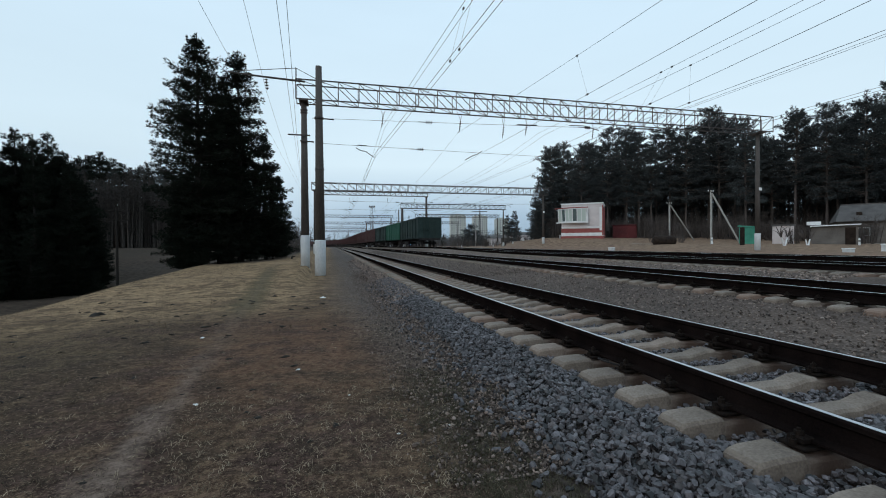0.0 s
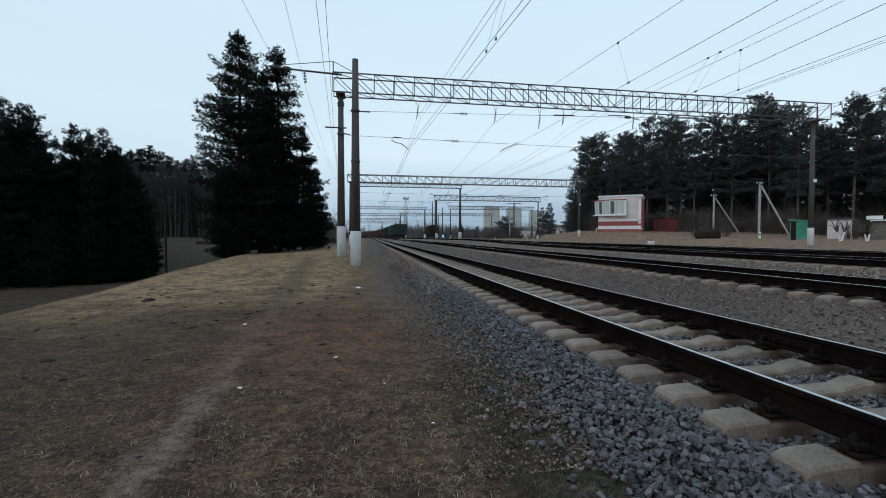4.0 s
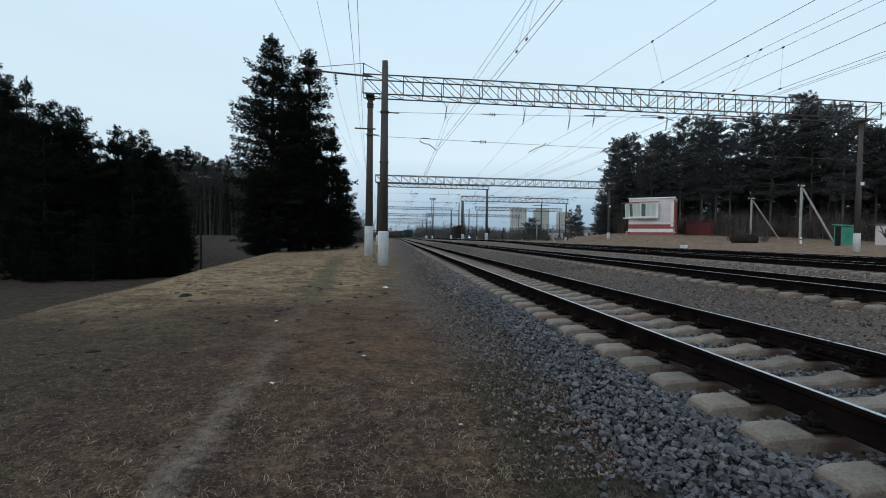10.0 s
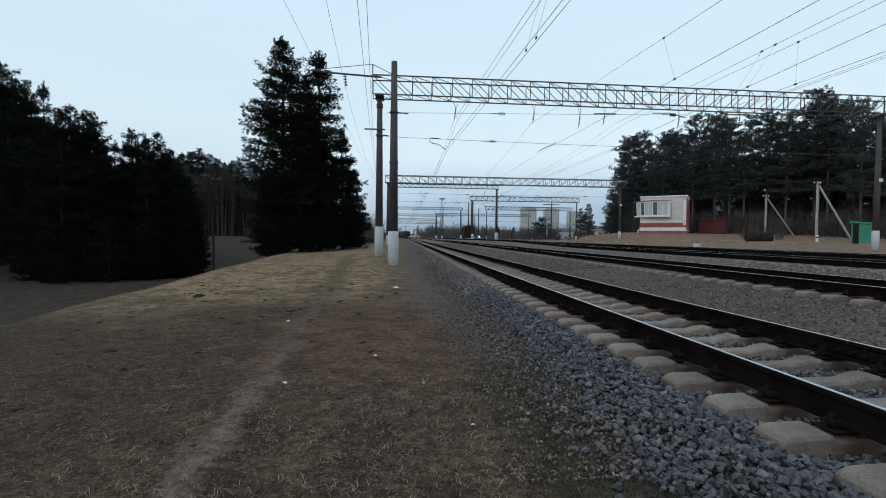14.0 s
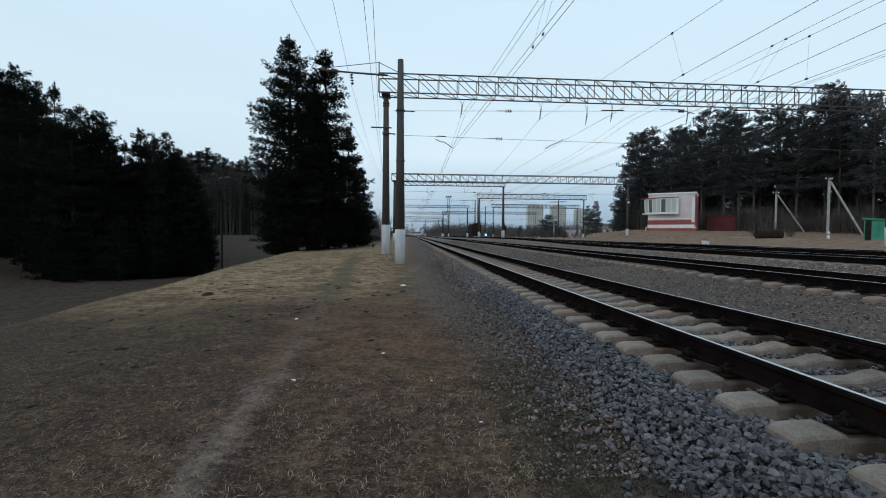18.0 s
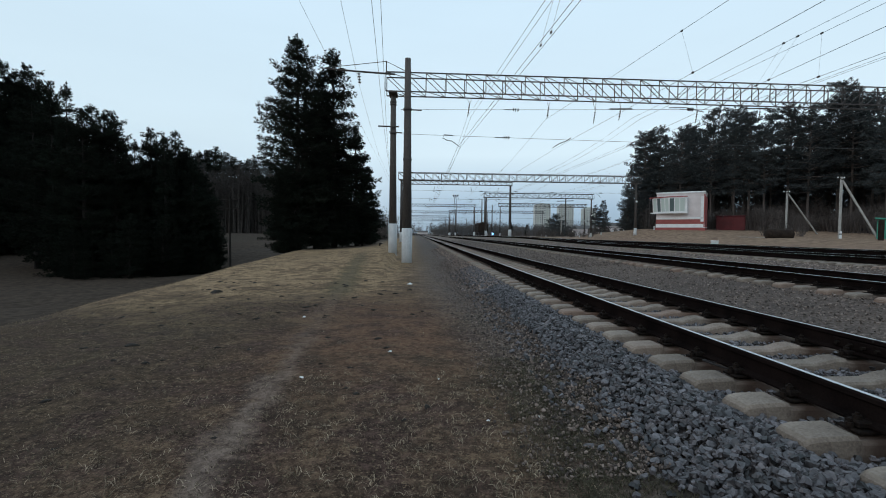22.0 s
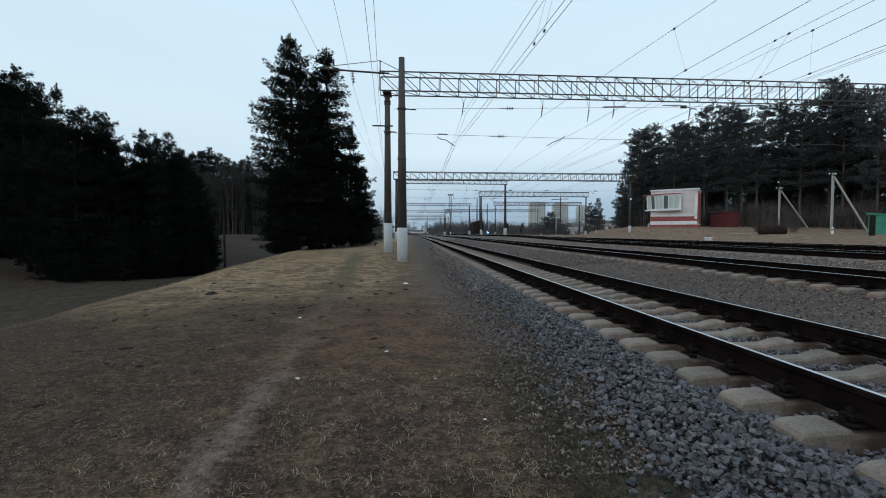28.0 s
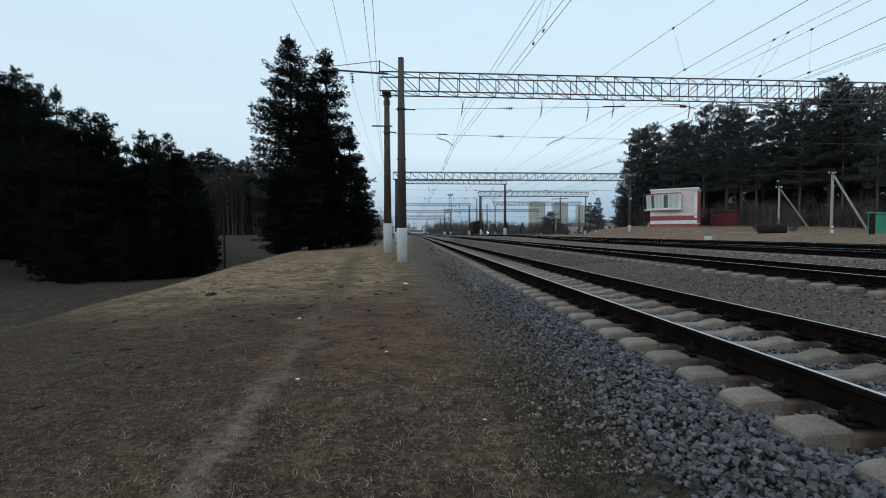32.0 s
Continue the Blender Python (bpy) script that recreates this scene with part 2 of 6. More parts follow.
M_ROOFGREY = material("asbestos_slate", (0.060, 0.055, 0.053), (0.115, 0.106, 0.101), 0.9, scale=1.2, fine=14, bump=0.4)
M_HOUSE = material("grey_house_render", (0.075, 0.066, 0.060), (0.165, 0.147, 0.134), 0.9, scale=0.9, fine=12, bump=0.3)
M_REDMETAL = material("red_garage_sheet", (0.060, 0.009, 0.011), (0.110, 0.016, 0.017), 0.6, 0.1, scale=1.5, fine=15, bump=0.15)
M_GREENSHED = material("green_painted_sheet", (0.03, 0.17, 0.12), (0.06, 0.27, 0.19), 0.7, scale=1.5, fine=15, bump=0.15)
M_RUSTBROWN = material("rusted_steel_tank", (0.012, 0.009, 0.008), (0.038, 0.027, 0.021), 0.95, 0.0, scale=2, fine=16, bump=0.4, spec=0.1)
M_WAGONGREEN = material("wagon_green_paint", (0.012, 0.06, 0.04), (0.03, 0.12, 0.08), 0.7, scale=0.8, fine=10, bump=0.15)
M_WAGONDARK = material("wagon_dark_green_paint", (0.010, 0.021, 0.019), (0.028, 0.048, 0.043), 0.75, scale=0.8, fine=10, bump=0.15)
M_WAGONRED = material("wagon_red_oxide_paint", (0.048, 0.022, 0.021), (0.092, 0.042, 0.039), 0.75, scale=0.8, fine=10, bump=0.15)
M_UNDER = material("wagon_underframe_steel", (0.012, 0.010, 0.010), (0.035, 0.03, 0.028), 0.8, 0.2, scale=3, fine=25, bump=0.2)
M_TOWER = material("pale_tower_panels", (0.46, 0.46, 0.43), (0.60, 0.595, 0.55), 0.9, scale=0.1, fine=1.5, bump=0.0)
M_CURTAIN = window_glass("curtained_window_glass", (0.50, 0.56, 0.52))
M_FARWINDOW = window_glass("far_window_glass", (0.19, 0.205, 0.215))
M_TOWERGREEN = material("tower_grey_green_panels", (0.37, 0.385, 0.35), (0.47, 0.48, 0.44), 0.9, scale=0.1, fine=1.5, bump=0.0)
M_LITTER = material("crumpled_white_paper", (0.6, 0.6, 0.6), (0.8, 0.8, 0.78), 0.8, scale=20, fine=90, bump=0.3)
M_LITTERSTRAW = material("bleached_straw", (0.20, 0.15, 0.105), (0.36, 0.285, 0.205), 0.9, scale=2, fine=20, bump=0.0, island=0.4, spec=0.1)
M_DARKCLOD = material("dark_soil_clod", (0.008, 0.0065, 0.005), (0.026, 0.020, 0.015), 0.95, scale=20, fine=90, bump=0.5)
M_CARPAINT = material("dark_car_paint", (0.012, 0.013, 0.016), (0.022, 0.023, 0.027), 0.45, 0.0, scale=2, fine=20, bump=0.0, spec=0.3)
M_BLUELAMP = glow("blue_signal_lens", (0.08, 0.25, 1.0), 14)
M_WARMLAMP = glow("warm_lamp_lens", (1.0, 0.85, 0.6), 16)


# ---- mesh tools ----
class Build:
    """Collects vertices and faces for one mesh."""

    def __init__(self):
        self.v, self.f, self.k = [], [], []

    def add(self, verts, faces, slot=0):
        o = len(self.v)
        self.v += [tuple(p) for p in verts]
        self.f += [tuple(i + o for i in f) for f in faces]
        self.k += [slot] * len(faces)
        return self

    def box(self, c, s, m=None, slot=0, bevel=0.0):
        x, y, z = s[0] / 2, s[1] / 2, s[2] / 2
        if bevel:
            b = min(bevel, 0.45 * min(s))
            ring = lambda zz, i: [(-x + i, -y + i, zz), (x - i, -y + i, zz), (x - i, y - i, zz), (-x + i, y - i, zz)]
            vs = ring(-z, b) + ring(-z + b, 0) + ring(z - b, 0) + ring(z, b)
            fs = [(3, 2, 1, 0), (12, 13, 14, 15)]
            for k in range(3):
                fs += [(4 * k + i, 4 * k + (i + 1) % 4, 4 * k + 4 + (i + 1) % 4, 4 * k + 4 + i) for i in range(4)]
        else:
            vs = [(a, b, d) for d in (-z, z) for a, b in ((-x, -y), (x, -y), (x, y), (-x, y))]
            fs = [(3, 2, 1, 0), (4, 5, 6, 7)] + [(i, (i + 1) % 4, 4 + (i + 1) % 4, 4 + i) for i in range(4)]
        c = Vector(c)
        return self.add([(m @ Vector(p) if m else Vector(p)) + c for p in vs], fs, slot)

    def bar(self, a, b, w, h=None, slot=0):
        """A square bar from a to b."""
        a, b = Vector(a), Vector(b)
        d = b - a
        q = d.to_track_quat("Z", "X").to_matrix()
        return self.box((a + b) / 2, (w, h or w, d.length), q, slot)

    def tube(self, pts, r0, r1=None, n=6, caps=True, slot=0):
        pts = [Vector(p) for p in pts]
        r1 = r0 if r1 is None else r1
        vs, fs = [], []
        for i, p in enumerate(pts):
            d = (pts[min(i + 1, len(pts) - 1)] - pts[max(i - 1, 0)]).normalized()
            q = d.to_track_quat("Z", "X").to_matrix()
            r = r0 + (r1 - r0) * i / max(1, len(pts) - 1)
            vs += [p + q @ Vector((r * math.cos(2 * math.pi * k / n), r * math.sin(2 * math.pi * k / n), 0)) for k in range(n)]
        for i in range(len(pts) - 1):
            fs += [(i * n + k, i * n + (k + 1) % n, (i + 1) * n + (k + 1) % n, (i + 1) * n + k) for k in range(n)]
        if caps:
            fs += [tuple(range(n - 1, -1, -1)), tuple((len(pts) - 1) * n + k for k in range(n))]
        return self.add(vs, fs, slot)

    def lathe(self, c, prof, n=12, slot=0, m=None):
        """Turned shape: prof is a list of (radius, height) from the bottom up."""
        vs, fs = [], []
        for r, z in prof:
            vs += [Vector((r * math.cos(2 * math.pi * k / n), r * math.sin(2 * math.pi * k / n), z)) for k in range(n)]
        for i in range(len(prof) - 1):
            fs += [(i * n + k, i * n + (k + 1) % n, (i + 1) * n + (k + 1) % n, (i + 1) * n + k) for k in range(n)]
        fs += [tuple(range(n - 1, -1, -1)), tuple((len(prof) - 1) * n + k for k in range(n))]
        c = Vector(c)
        return self.add([(m @ p if m else p) + c for p in vs], fs, slot)

    def mesh(self, name, *mats, smooth=False):
        me = bpy.data.meshes.new(name)
        me.from_pydata(self.v, [], self.f)
        for m in mats:
            me.materials.append(m)
        if len(mats) > 1:
            me.polygons.foreach_set("material_index", self.k)
        if smooth:
            me.polygons.foreach_set("use_smooth", [True] * len(me.polygons))
        me.update()
        return me


def part(name, built, mat, parent, label="", at=None, smooth=False):
    """Links a built mesh as one part under a thing or under a part."""
    me = built if isinstance(built, bpy.types.Mesh) else built.mesh(name, *(mat if isinstance(mat, tuple) else (mat,)), smooth=smooth)
    ob = new(name, me)
    ob.parent = parent
    if at is not None:
        ob.matrix_basis = at
    return tagged(ob, label)


def thing(name, label, category, group="", at=None, kind=""):
    ob = new(name)
    ob.empty_display_size = 0.2
    if at is not None:
        ob.matrix_basis = at
    return tagged(ob, label, category, group, kind)


def solid(name, built, mat, label, category="", group="", at=None, kind="", smooth=False):
    """A thing that is one mesh."""
    ob = new(name, built.mesh(name, *(mat if isinstance(mat, tuple) else (mat,)), smooth=smooth))
    if at is not None:
        ob.matrix_basis = at
    return tagged(ob, label, category, group, kind)


def step(a, b, x):
    t = min(1.0, max(0.0, (x - a) / (b - a)))
    return t * t * (3 - 2 * t)


# ---- plan: tracks run along +Y, z = 0 is the head of the first track ----
TRACK_X = (3.68, 9.10, 13.80, 18.60)
TRACK_Z = (0.0, 0.20, 0.42, 0.47)
GAUGE = 1.595


def bend(y):
    """Sideways shift of the whole line where it turns away in the distance."""
    d = max(0.0, y - 200.0)
    return -d * d / 1800 if d < 260 else -260 * 260 / 1800 - (d - 260) * 0.289


def hump(y):
    """The third track rises a little before it joins the second."""
    return 0.28 * step(28, 56, y) * (1 - step(105, 168, y))


def track_at(i, y):
    x, z = TRACK_X[i], TRACK_Z[i]
    if i == 2:
        s = step(25, 170, y)
        x, z = x + (TRACK_X[1] - x) * s, z + (TRACK_Z[1] - z) * s + hump(y)
    return x + bend(y), z


BED_X = (-1.0, 1.3, 1.7, 2.05, 2.30, 2.58, 2.85, 4.55, 4.8, 5.3, 6.3, 7.6, 10.6, 11.4, 12.3, 15.2, 17.0, 20.2, 21.2, 22.5)
BED_Z = (-0.47, -0.50, -0.43, -0.30, -0.305, -0.355, -0.352, -0.345, -0.30, -0.28, -0.20, -0.095, -0.095, 0.06, 0.15, 0.15, 0.20, 0.20, 0.22, 0.32)


def shoulder(y):
    return -6.95 - 0.13 * max(0.0, y - 9) + 0.0006 * max(0.0, y - 9) ** 2 if y < 60 else -11.8


def land(x, y):
    """Height of the ground."""
    u = x - bend(y)
    far = step(40, 150, y)
    if u >= 22.5:
        h = 0.32 + 1.65 * step(30, 68, y) * step(26 + 0.36 * max(0.0, y - 66), 35 + 0.36 * max(0.0, y - 66), u) - 0.5 * step(120, 400, y)
        h += 0.32 * step(24, 34, u) * step(24, 33, y) * (1 - step(38, 44, y))
        return h + 0.05 * noise.noise((x * 0.3, y * 0.3, 5))
    if u >= -1.0:
        return float(np.interp(u, BED_X, BED_Z)) + hump(y) * step(9.8, 11.6, u) * (1 - step(15.2, 17, u))
    e = shoulder(max(y, 4.0))
    h = -0.47 + 0.30 * step(12, 26, y) * step(-9, -2, u) - 0.06 * step(-3, e, u)
    h += 0.06 * noise.noise((x * 0.5, y * 0.35, 0)) + 0.010 * noise.noise((x * 2.2, y * 2.2, 3))
    d = e - u
    if d > -0.8:
        h -= 3.3 * step(-0.8, 9.0, d) * (1 - 1.33 * step(48, 98, y)) + 0.10 * max(0.0, d + 0.8) * step(3, -0.8, d)
        h += 0.25 * noise.noise((x * 0.12, y * 0.12, 8)) * step(3, 10, d)
    return h


def spaced(parts):
    out = []
    for a, b, s in parts:
        n = max(1, round((b - a) / s))
        out += [a + (b - a) * i / n for i in range(n)]
    return out + [parts[-1][1]]


def ground_sheet():
    xs = spaced(((-2600, -600, 250), (-600, -120, 40), (-120, -30, 5), (-30, -12, 1.0), (-12, 1, 0.25), (1, 6, 0.12), (6, 23, 0.3), (23, 45, 1.5), (45, 150, 6), (150, 600, 50), (600, 2600, 250)))
    ys = spaced(((-400, -40, 40), (-40, -4, 4), (-4, 12, 0.16), (12, 32, 0.4), (32, 80, 1.2), (80, 240, 5), (240, 700, 20), (700, 3000, 200)))
    b = Build()
    b.v = [(x, y, land(x, y)) for y in ys for x in xs]
    w = len(xs)
    b.f = [(j * w + i, j * w + i + 1, (j + 1) * w + i + 1, (j + 1) * w + i) for j in range(len(ys) - 1) for i in range(w - 1)]
    b.k = [0] * len(b.f)
    return b


def ground_material():
    m = bpy.data.materials.new("grass_soil_and_gravel")
    m.use_nodes = True
    n, l = m.node_tree.nodes, m.node_tree.links
    bsdf = n["Principled BSDF"]
    bsdf.inputs["Roughness"].default_value, bsdf.inputs["Specular IOR Level"].default_value = 0.95, 0.1
    co = n.new("ShaderNodeTexCoord")
    sep = n.new("ShaderNodeSeparateXYZ")
    l.new(co.outputs["Object"], sep.inputs[0])

    def math_node(op, a, b=None, c=None):
        q = n.new("ShaderNodeMath")
        q.operation = op
        for i, v in enumerate((a, b, c)):
            if v is None:
                continue
            if isinstance(v, (int, float)):
                q.inputs[i].default_value = v
            else:
                l.new(v, q.inputs[i])
        return q.outputs[0]

    def tex(scale, detail=5, rough=0.55):
        q = n.new("ShaderNodeTexNoise")
        q.inputs["Scale"].default_value, q.inputs["Detail"].default_value, q.inputs["Roughness"].default_value = scale, detail, rough
        l.new(co.outputs["Object"], q.inputs["Vector"])
        return q.outputs[0]

    def span(v, a, b, to=(0, 1)):
        q = n.new("ShaderNodeMapRange")
        q.inputs["From Min"].default_value, q.inputs["From Max"].default_value = a, b
        q.inputs["To Min"].default_value, q.inputs["To Max"].default_value = to
        l.new(v, q.inputs["Value"])
        return q.outputs[0]

    def mix(f, a, b):
        q = n.new("ShaderNodeMix")
        q.data_type = "RGBA"
        l.new(f, q.inputs["Factor"])
        for key, v in (("A", a), ("B", b)):
            if isinstance(v, tuple):
                q.inputs[key].default_value = (*v, 1)
            else:
                l.new(v, q.inputs[key])
        return q.outputs["Result"]

    d = math_node("MAXIMUM", math_node("SUBTRACT", sep.outputs["Y"], 200.0), 0.0)
    u = math_node("ADD", sep.outputs["X"], math_node("DIVIDE", math_node("MULTIPLY", d, d), 1800.0))
    coarse, mid, fine, tiny = tex(0.35, 4), tex(2.2, 6), tex(14, 6, 0.7), tex(70, 4, 0.7)
    grain = math_node("ADD", math_node("MULTIPLY", fine, 0.55), math_node("MULTIPLY", tiny, 0.45))
    # last year's grass, with bare brown soil and green hollows
    straw = mix(span(grain, 0.43, 0.58), (0.036, 0.0205, 0.0135), (0.150, 0.096, 0.060))
    soil = mix(span(grain, 0.43, 0.59), (0.0210, 0.0120, 0.0091), (0.0924, 0.0550, 0.0428))
    green = mix(span(grain, 0.41, 0.60), (0.0168, 0.0132, 0.0074), (0.0651, 0.0490, 0.0279))
    turf = mix(span(math_node("ADD", math_node("MULTIPLY", mid, 0.6), math_node("MULTIPLY", coarse, 0.4)), 0.44, 0.56), soil, straw)
    turf = mix(span(math_node("SUBTRACT", coarse, math_node("MULTIPLY", mid, 0.3)), 0.36, 0.52, (0, 0.55)), turf, green)
    lush = math_node("MULTIPLY", math_node("MULTIPLY", span(u, -1.6, -3.6), span(sep.outputs["Y"], 13, 9)), span(mid, 0.35, 0.6, (0.1, 0.65)))
    turf = mix(lush, turf, green)
    # brighter straw towards the brow of the bank
    brow = math_node("MULTIPLY", span(math_node("ADD", sep.outputs["Y"], math_node("MULTIPLY", math_node("SUBTRACT", coarse, 0.5), 9.0)), 7.5, 13.5), span(u, 0.9, -1.2))
    turf = mix(math_node("MULTIPLY", brow, span(mid, 0.3, 0.62, (0.5, 1.0))), turf, mix(span(grain, 0.36, 0.62), (0.150, 0.096, 0.053), (0.440, 0.295, 0.168)))
    # worn patches, bleached specks and a reddish stretch beside the path
    turf = mix(span(tex(5.5, 5, 0.65), 0.50, 0.62, (0, 0.7)), turf, (0.0273, 0.0180, 0.0130))
    turf = mix(span(tex(1.5, 6, 0.62), 0.48, 0.60, (0, 0.62)), turf, mix(span(grain, 0.42, 0.60), (0.0189, 0.0125, 0.0079), (0.0819, 0.0520, 0.0326)))
    turf = mix(span(tex(38, 2, 0.6), 0.58, 0.70, (0, 0.55)), turf, (0.2467, 0.1750, 0.1116))
    rust = math_node("MULTIPLY", math_node("MULTIPLY", span(u, -2.4, -1.0), span(u, 1.0, 0.2)), math_node("MULTIPLY", span(sep.outputs["Y"], 3.5, 5.5), span(sep.outputs["Y"], 12, 8)))
    turf = mix(math_node("MULTIPLY", rust, span(mid, 0.35, 0.6, (0.1, 0.75))), turf, mix(span(grain, 0.38, 0.62), (0.0473, 0.0230, 0.0140), (0.1837, 0.1000, 0.0614)))
    # trodden path
    px = math_node("ADD", math_node("MULTIPLY", sep.outputs["Y"], -0.075), -1.05)
    off = math_node("ABSOLUTE", math_node("SUBTRACT", math_node("SUBTRACT", sep.outputs["X"], px), math_node("MULTIPLY", math_node("SUBTRACT", mid, 0.5), 0.62)))
    trail = math_node("MULTIPLY", math_node("MULTIPLY", span(off, 0.50, 0.15), span(sep.outputs["Y"], 9, 12)), span(sep.outputs["Y"], 30, 22, (0, 0.7)))
    turf = mix(trail, turf, mix(span(grain, 0.35, 0.65), (0.030, 0.026, 0.014), (0.105, 0.088, 0.048)))
    path = math_node("MULTIPLY", math_node("MULTIPLY", span(off, 0.22, 0.05), span(fine, 0.35, 0.58, (0.3, 1.0))), span(sep.outputs["Y"], 7.5, 2.6, (0.18, 0.85)))
    turf = mix(path, turf, mix(span(grain, 0.35, 0.65), (0.110, 0.080, 0.064), (0.220, 0.163, 0.130)))
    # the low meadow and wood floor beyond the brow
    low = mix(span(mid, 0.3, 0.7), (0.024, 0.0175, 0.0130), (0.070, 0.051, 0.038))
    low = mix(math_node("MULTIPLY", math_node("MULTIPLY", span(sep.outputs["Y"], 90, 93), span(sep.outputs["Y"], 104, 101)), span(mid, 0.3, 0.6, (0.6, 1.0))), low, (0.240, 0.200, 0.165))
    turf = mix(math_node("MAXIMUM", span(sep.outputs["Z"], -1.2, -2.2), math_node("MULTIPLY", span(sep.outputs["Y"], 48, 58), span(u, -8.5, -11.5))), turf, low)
    # shade and needle litter under the conifers on the bank, as one dark colour
    under_shade = math_node("MULTIPLY", span(math_node("ADD", sep.outputs["Y"], math_node("MULTIPLY", mid, 3.0)), 39.0, 42.5), span(u, -3.2, -5.0))
    turf = mix(math_node("MULTIPLY", under_shade, span(sep.outputs["Z"], -1.2, -0.8)), turf, mix(span(grain, 0.38, 0.62), (0.022, 0.016, 0.012), (0.075, 0.055, 0.040)))
    # gravel and ballast
    vor = n.new("ShaderNodeTexVoronoi")
    vor.inputs["Scale"].default_value = 24
    l.new(co.outputs["Object"], vor.inputs["Vector"])
    pebble = mix(span(vor.outputs["Color"], 0.1, 0.9), (0.078, 0.060, 0.053), (0.200, 0.160, 0.140))
    # gaps between the pebbles darkened, as shade in the colour
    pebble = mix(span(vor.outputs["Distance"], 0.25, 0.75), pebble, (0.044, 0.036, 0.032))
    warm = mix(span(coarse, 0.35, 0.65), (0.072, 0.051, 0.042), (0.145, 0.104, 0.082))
    # paler with distance: haze and grazing view mixed into the gravel colour
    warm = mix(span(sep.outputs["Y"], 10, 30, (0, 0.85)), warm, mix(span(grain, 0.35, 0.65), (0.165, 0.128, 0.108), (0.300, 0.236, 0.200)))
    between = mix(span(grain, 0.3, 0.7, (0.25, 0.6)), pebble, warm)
    # shade in the gaps of the near stones, painted onto the bed
    gap_shade = math_node("MULTIPLY", span(u, 2.6, 2.3), span(sep.outputs["Y"], 9, 4.5, (0, 0.85)))
    gravel = mix(gap_shade, mix(span(u, 5.0, 6.5), pebble, between), (0.020, 0.017, 0.017))
    # rust between the rails, the ground darkened brown there
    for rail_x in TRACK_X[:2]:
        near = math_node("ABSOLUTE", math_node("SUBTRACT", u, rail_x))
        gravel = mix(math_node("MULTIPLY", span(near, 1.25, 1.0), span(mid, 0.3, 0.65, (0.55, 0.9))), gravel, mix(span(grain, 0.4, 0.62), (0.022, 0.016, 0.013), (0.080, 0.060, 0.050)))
    wob = math_node("MULTIPLY", math_node("SUBTRACT", mid, 0.5), 0.7)
    inside = math_node("MULTIPLY", span(math_node("ADD", u, wob), 1.25, 1.75), span(math_node("ADD", u, wob), 22.2, 21.4))
    dusty = mix(span(grain, 0.38, 0.62), (0.058, 0.050, 0.046), (0.200, 0.176, 0.162))
    wide = span(sep.outputs["Y"], 3.5, 12, (-0.25, 0.75))
    fringe = math_node("MULTIPLY", span(math_node("ADD", math_node("ADD", u, wide), wob), 0.5, 1.5), span(fine, 0.42, 0.6, (0.1, 0.7)))
    turf = mix(math_node("MULTIPLY", fringe, span(u, 22.0, 20.0)), turf, dusty)
    # pale dry bank on the far side of the yard
    bank = mix(span(mid, 0.38, 0.62), mix(span(grain, 0.38, 0.62), (0.085, 0.054, 0.037), (0.23, 0.15, 0.102)), mix(span(grain, 0.35, 0.65), (0.175, 0.108, 0.071), (0.36, 0.245, 0.170)))
    turf = mix(math_node("MULTIPLY", span(u, 21.0, 24.0), math_node("MULTIPLY", span(sep.outputs["Y"], 170, 100), span(mid, 0.25, 0.6, (0.5, 1.0)))), turf, bank)
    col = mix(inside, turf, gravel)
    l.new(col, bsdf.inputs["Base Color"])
    hgt = math_node("ADD", math_node("MULTIPLY", grain, 0.6), math_node("MULTIPLY", math_node("MULTIPLY", inside, vor.outputs["Distance"]), -1.2))
    bp = n.new("ShaderNodeBump")
    bp.inputs["Strength"].default_value, bp.inputs["Distance"].default_value = 0.35, 0.02
    l.new(hgt, bp.inputs["Height"])
    l.new(bp.outputs[0], bsdf.inputs["Normal"])
    return m


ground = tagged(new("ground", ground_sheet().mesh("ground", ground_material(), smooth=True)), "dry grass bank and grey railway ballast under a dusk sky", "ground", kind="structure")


# ---- railway tracks ----
RAIL_PROFILE = ((-0.075, -0.18), (0.075, -0.18), (0.075, -0.165), (0.012, -0.145), (0.010, -0.050), (0.036, -0.036), (0.037, -0.008), (0.028, 0.0), (0.013, 0.0012), (-0.013, 0.0012), (-0.028, 0.0), (-0.037, -0.008), (-0.036, -0.036), (-0.010, -0.050), (-0.012, -0.145), (-0.075, -0.165))


def rail_mesh(i, side, y0, y1):
    ys = spaced(((y0, 45, 1.5), (45, 210, 5), (210, y1, 10)))
    b, n = Build(), len(RAIL_PROFILE)
    for y in ys:
        x, z = track_at(i, y)
        b.v += [(x + side * GAUGE / 2 + px, y, z + pz) for px, pz in RAIL_PROFILE]
    for j in range(len(ys) - 1):
        for k in range(n):
            b.f.append((j * n + k, j * n + (k + 1) % n, (j + 1) * n + (k + 1) % n, (j + 1) * n + k))
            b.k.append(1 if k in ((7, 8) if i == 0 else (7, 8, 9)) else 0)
    b.f += [tuple(range(n - 1, -1, -1)), tuple((len(ys) - 1) * n + k for k in range(n))]
    b.k += [0, 0]
    return b


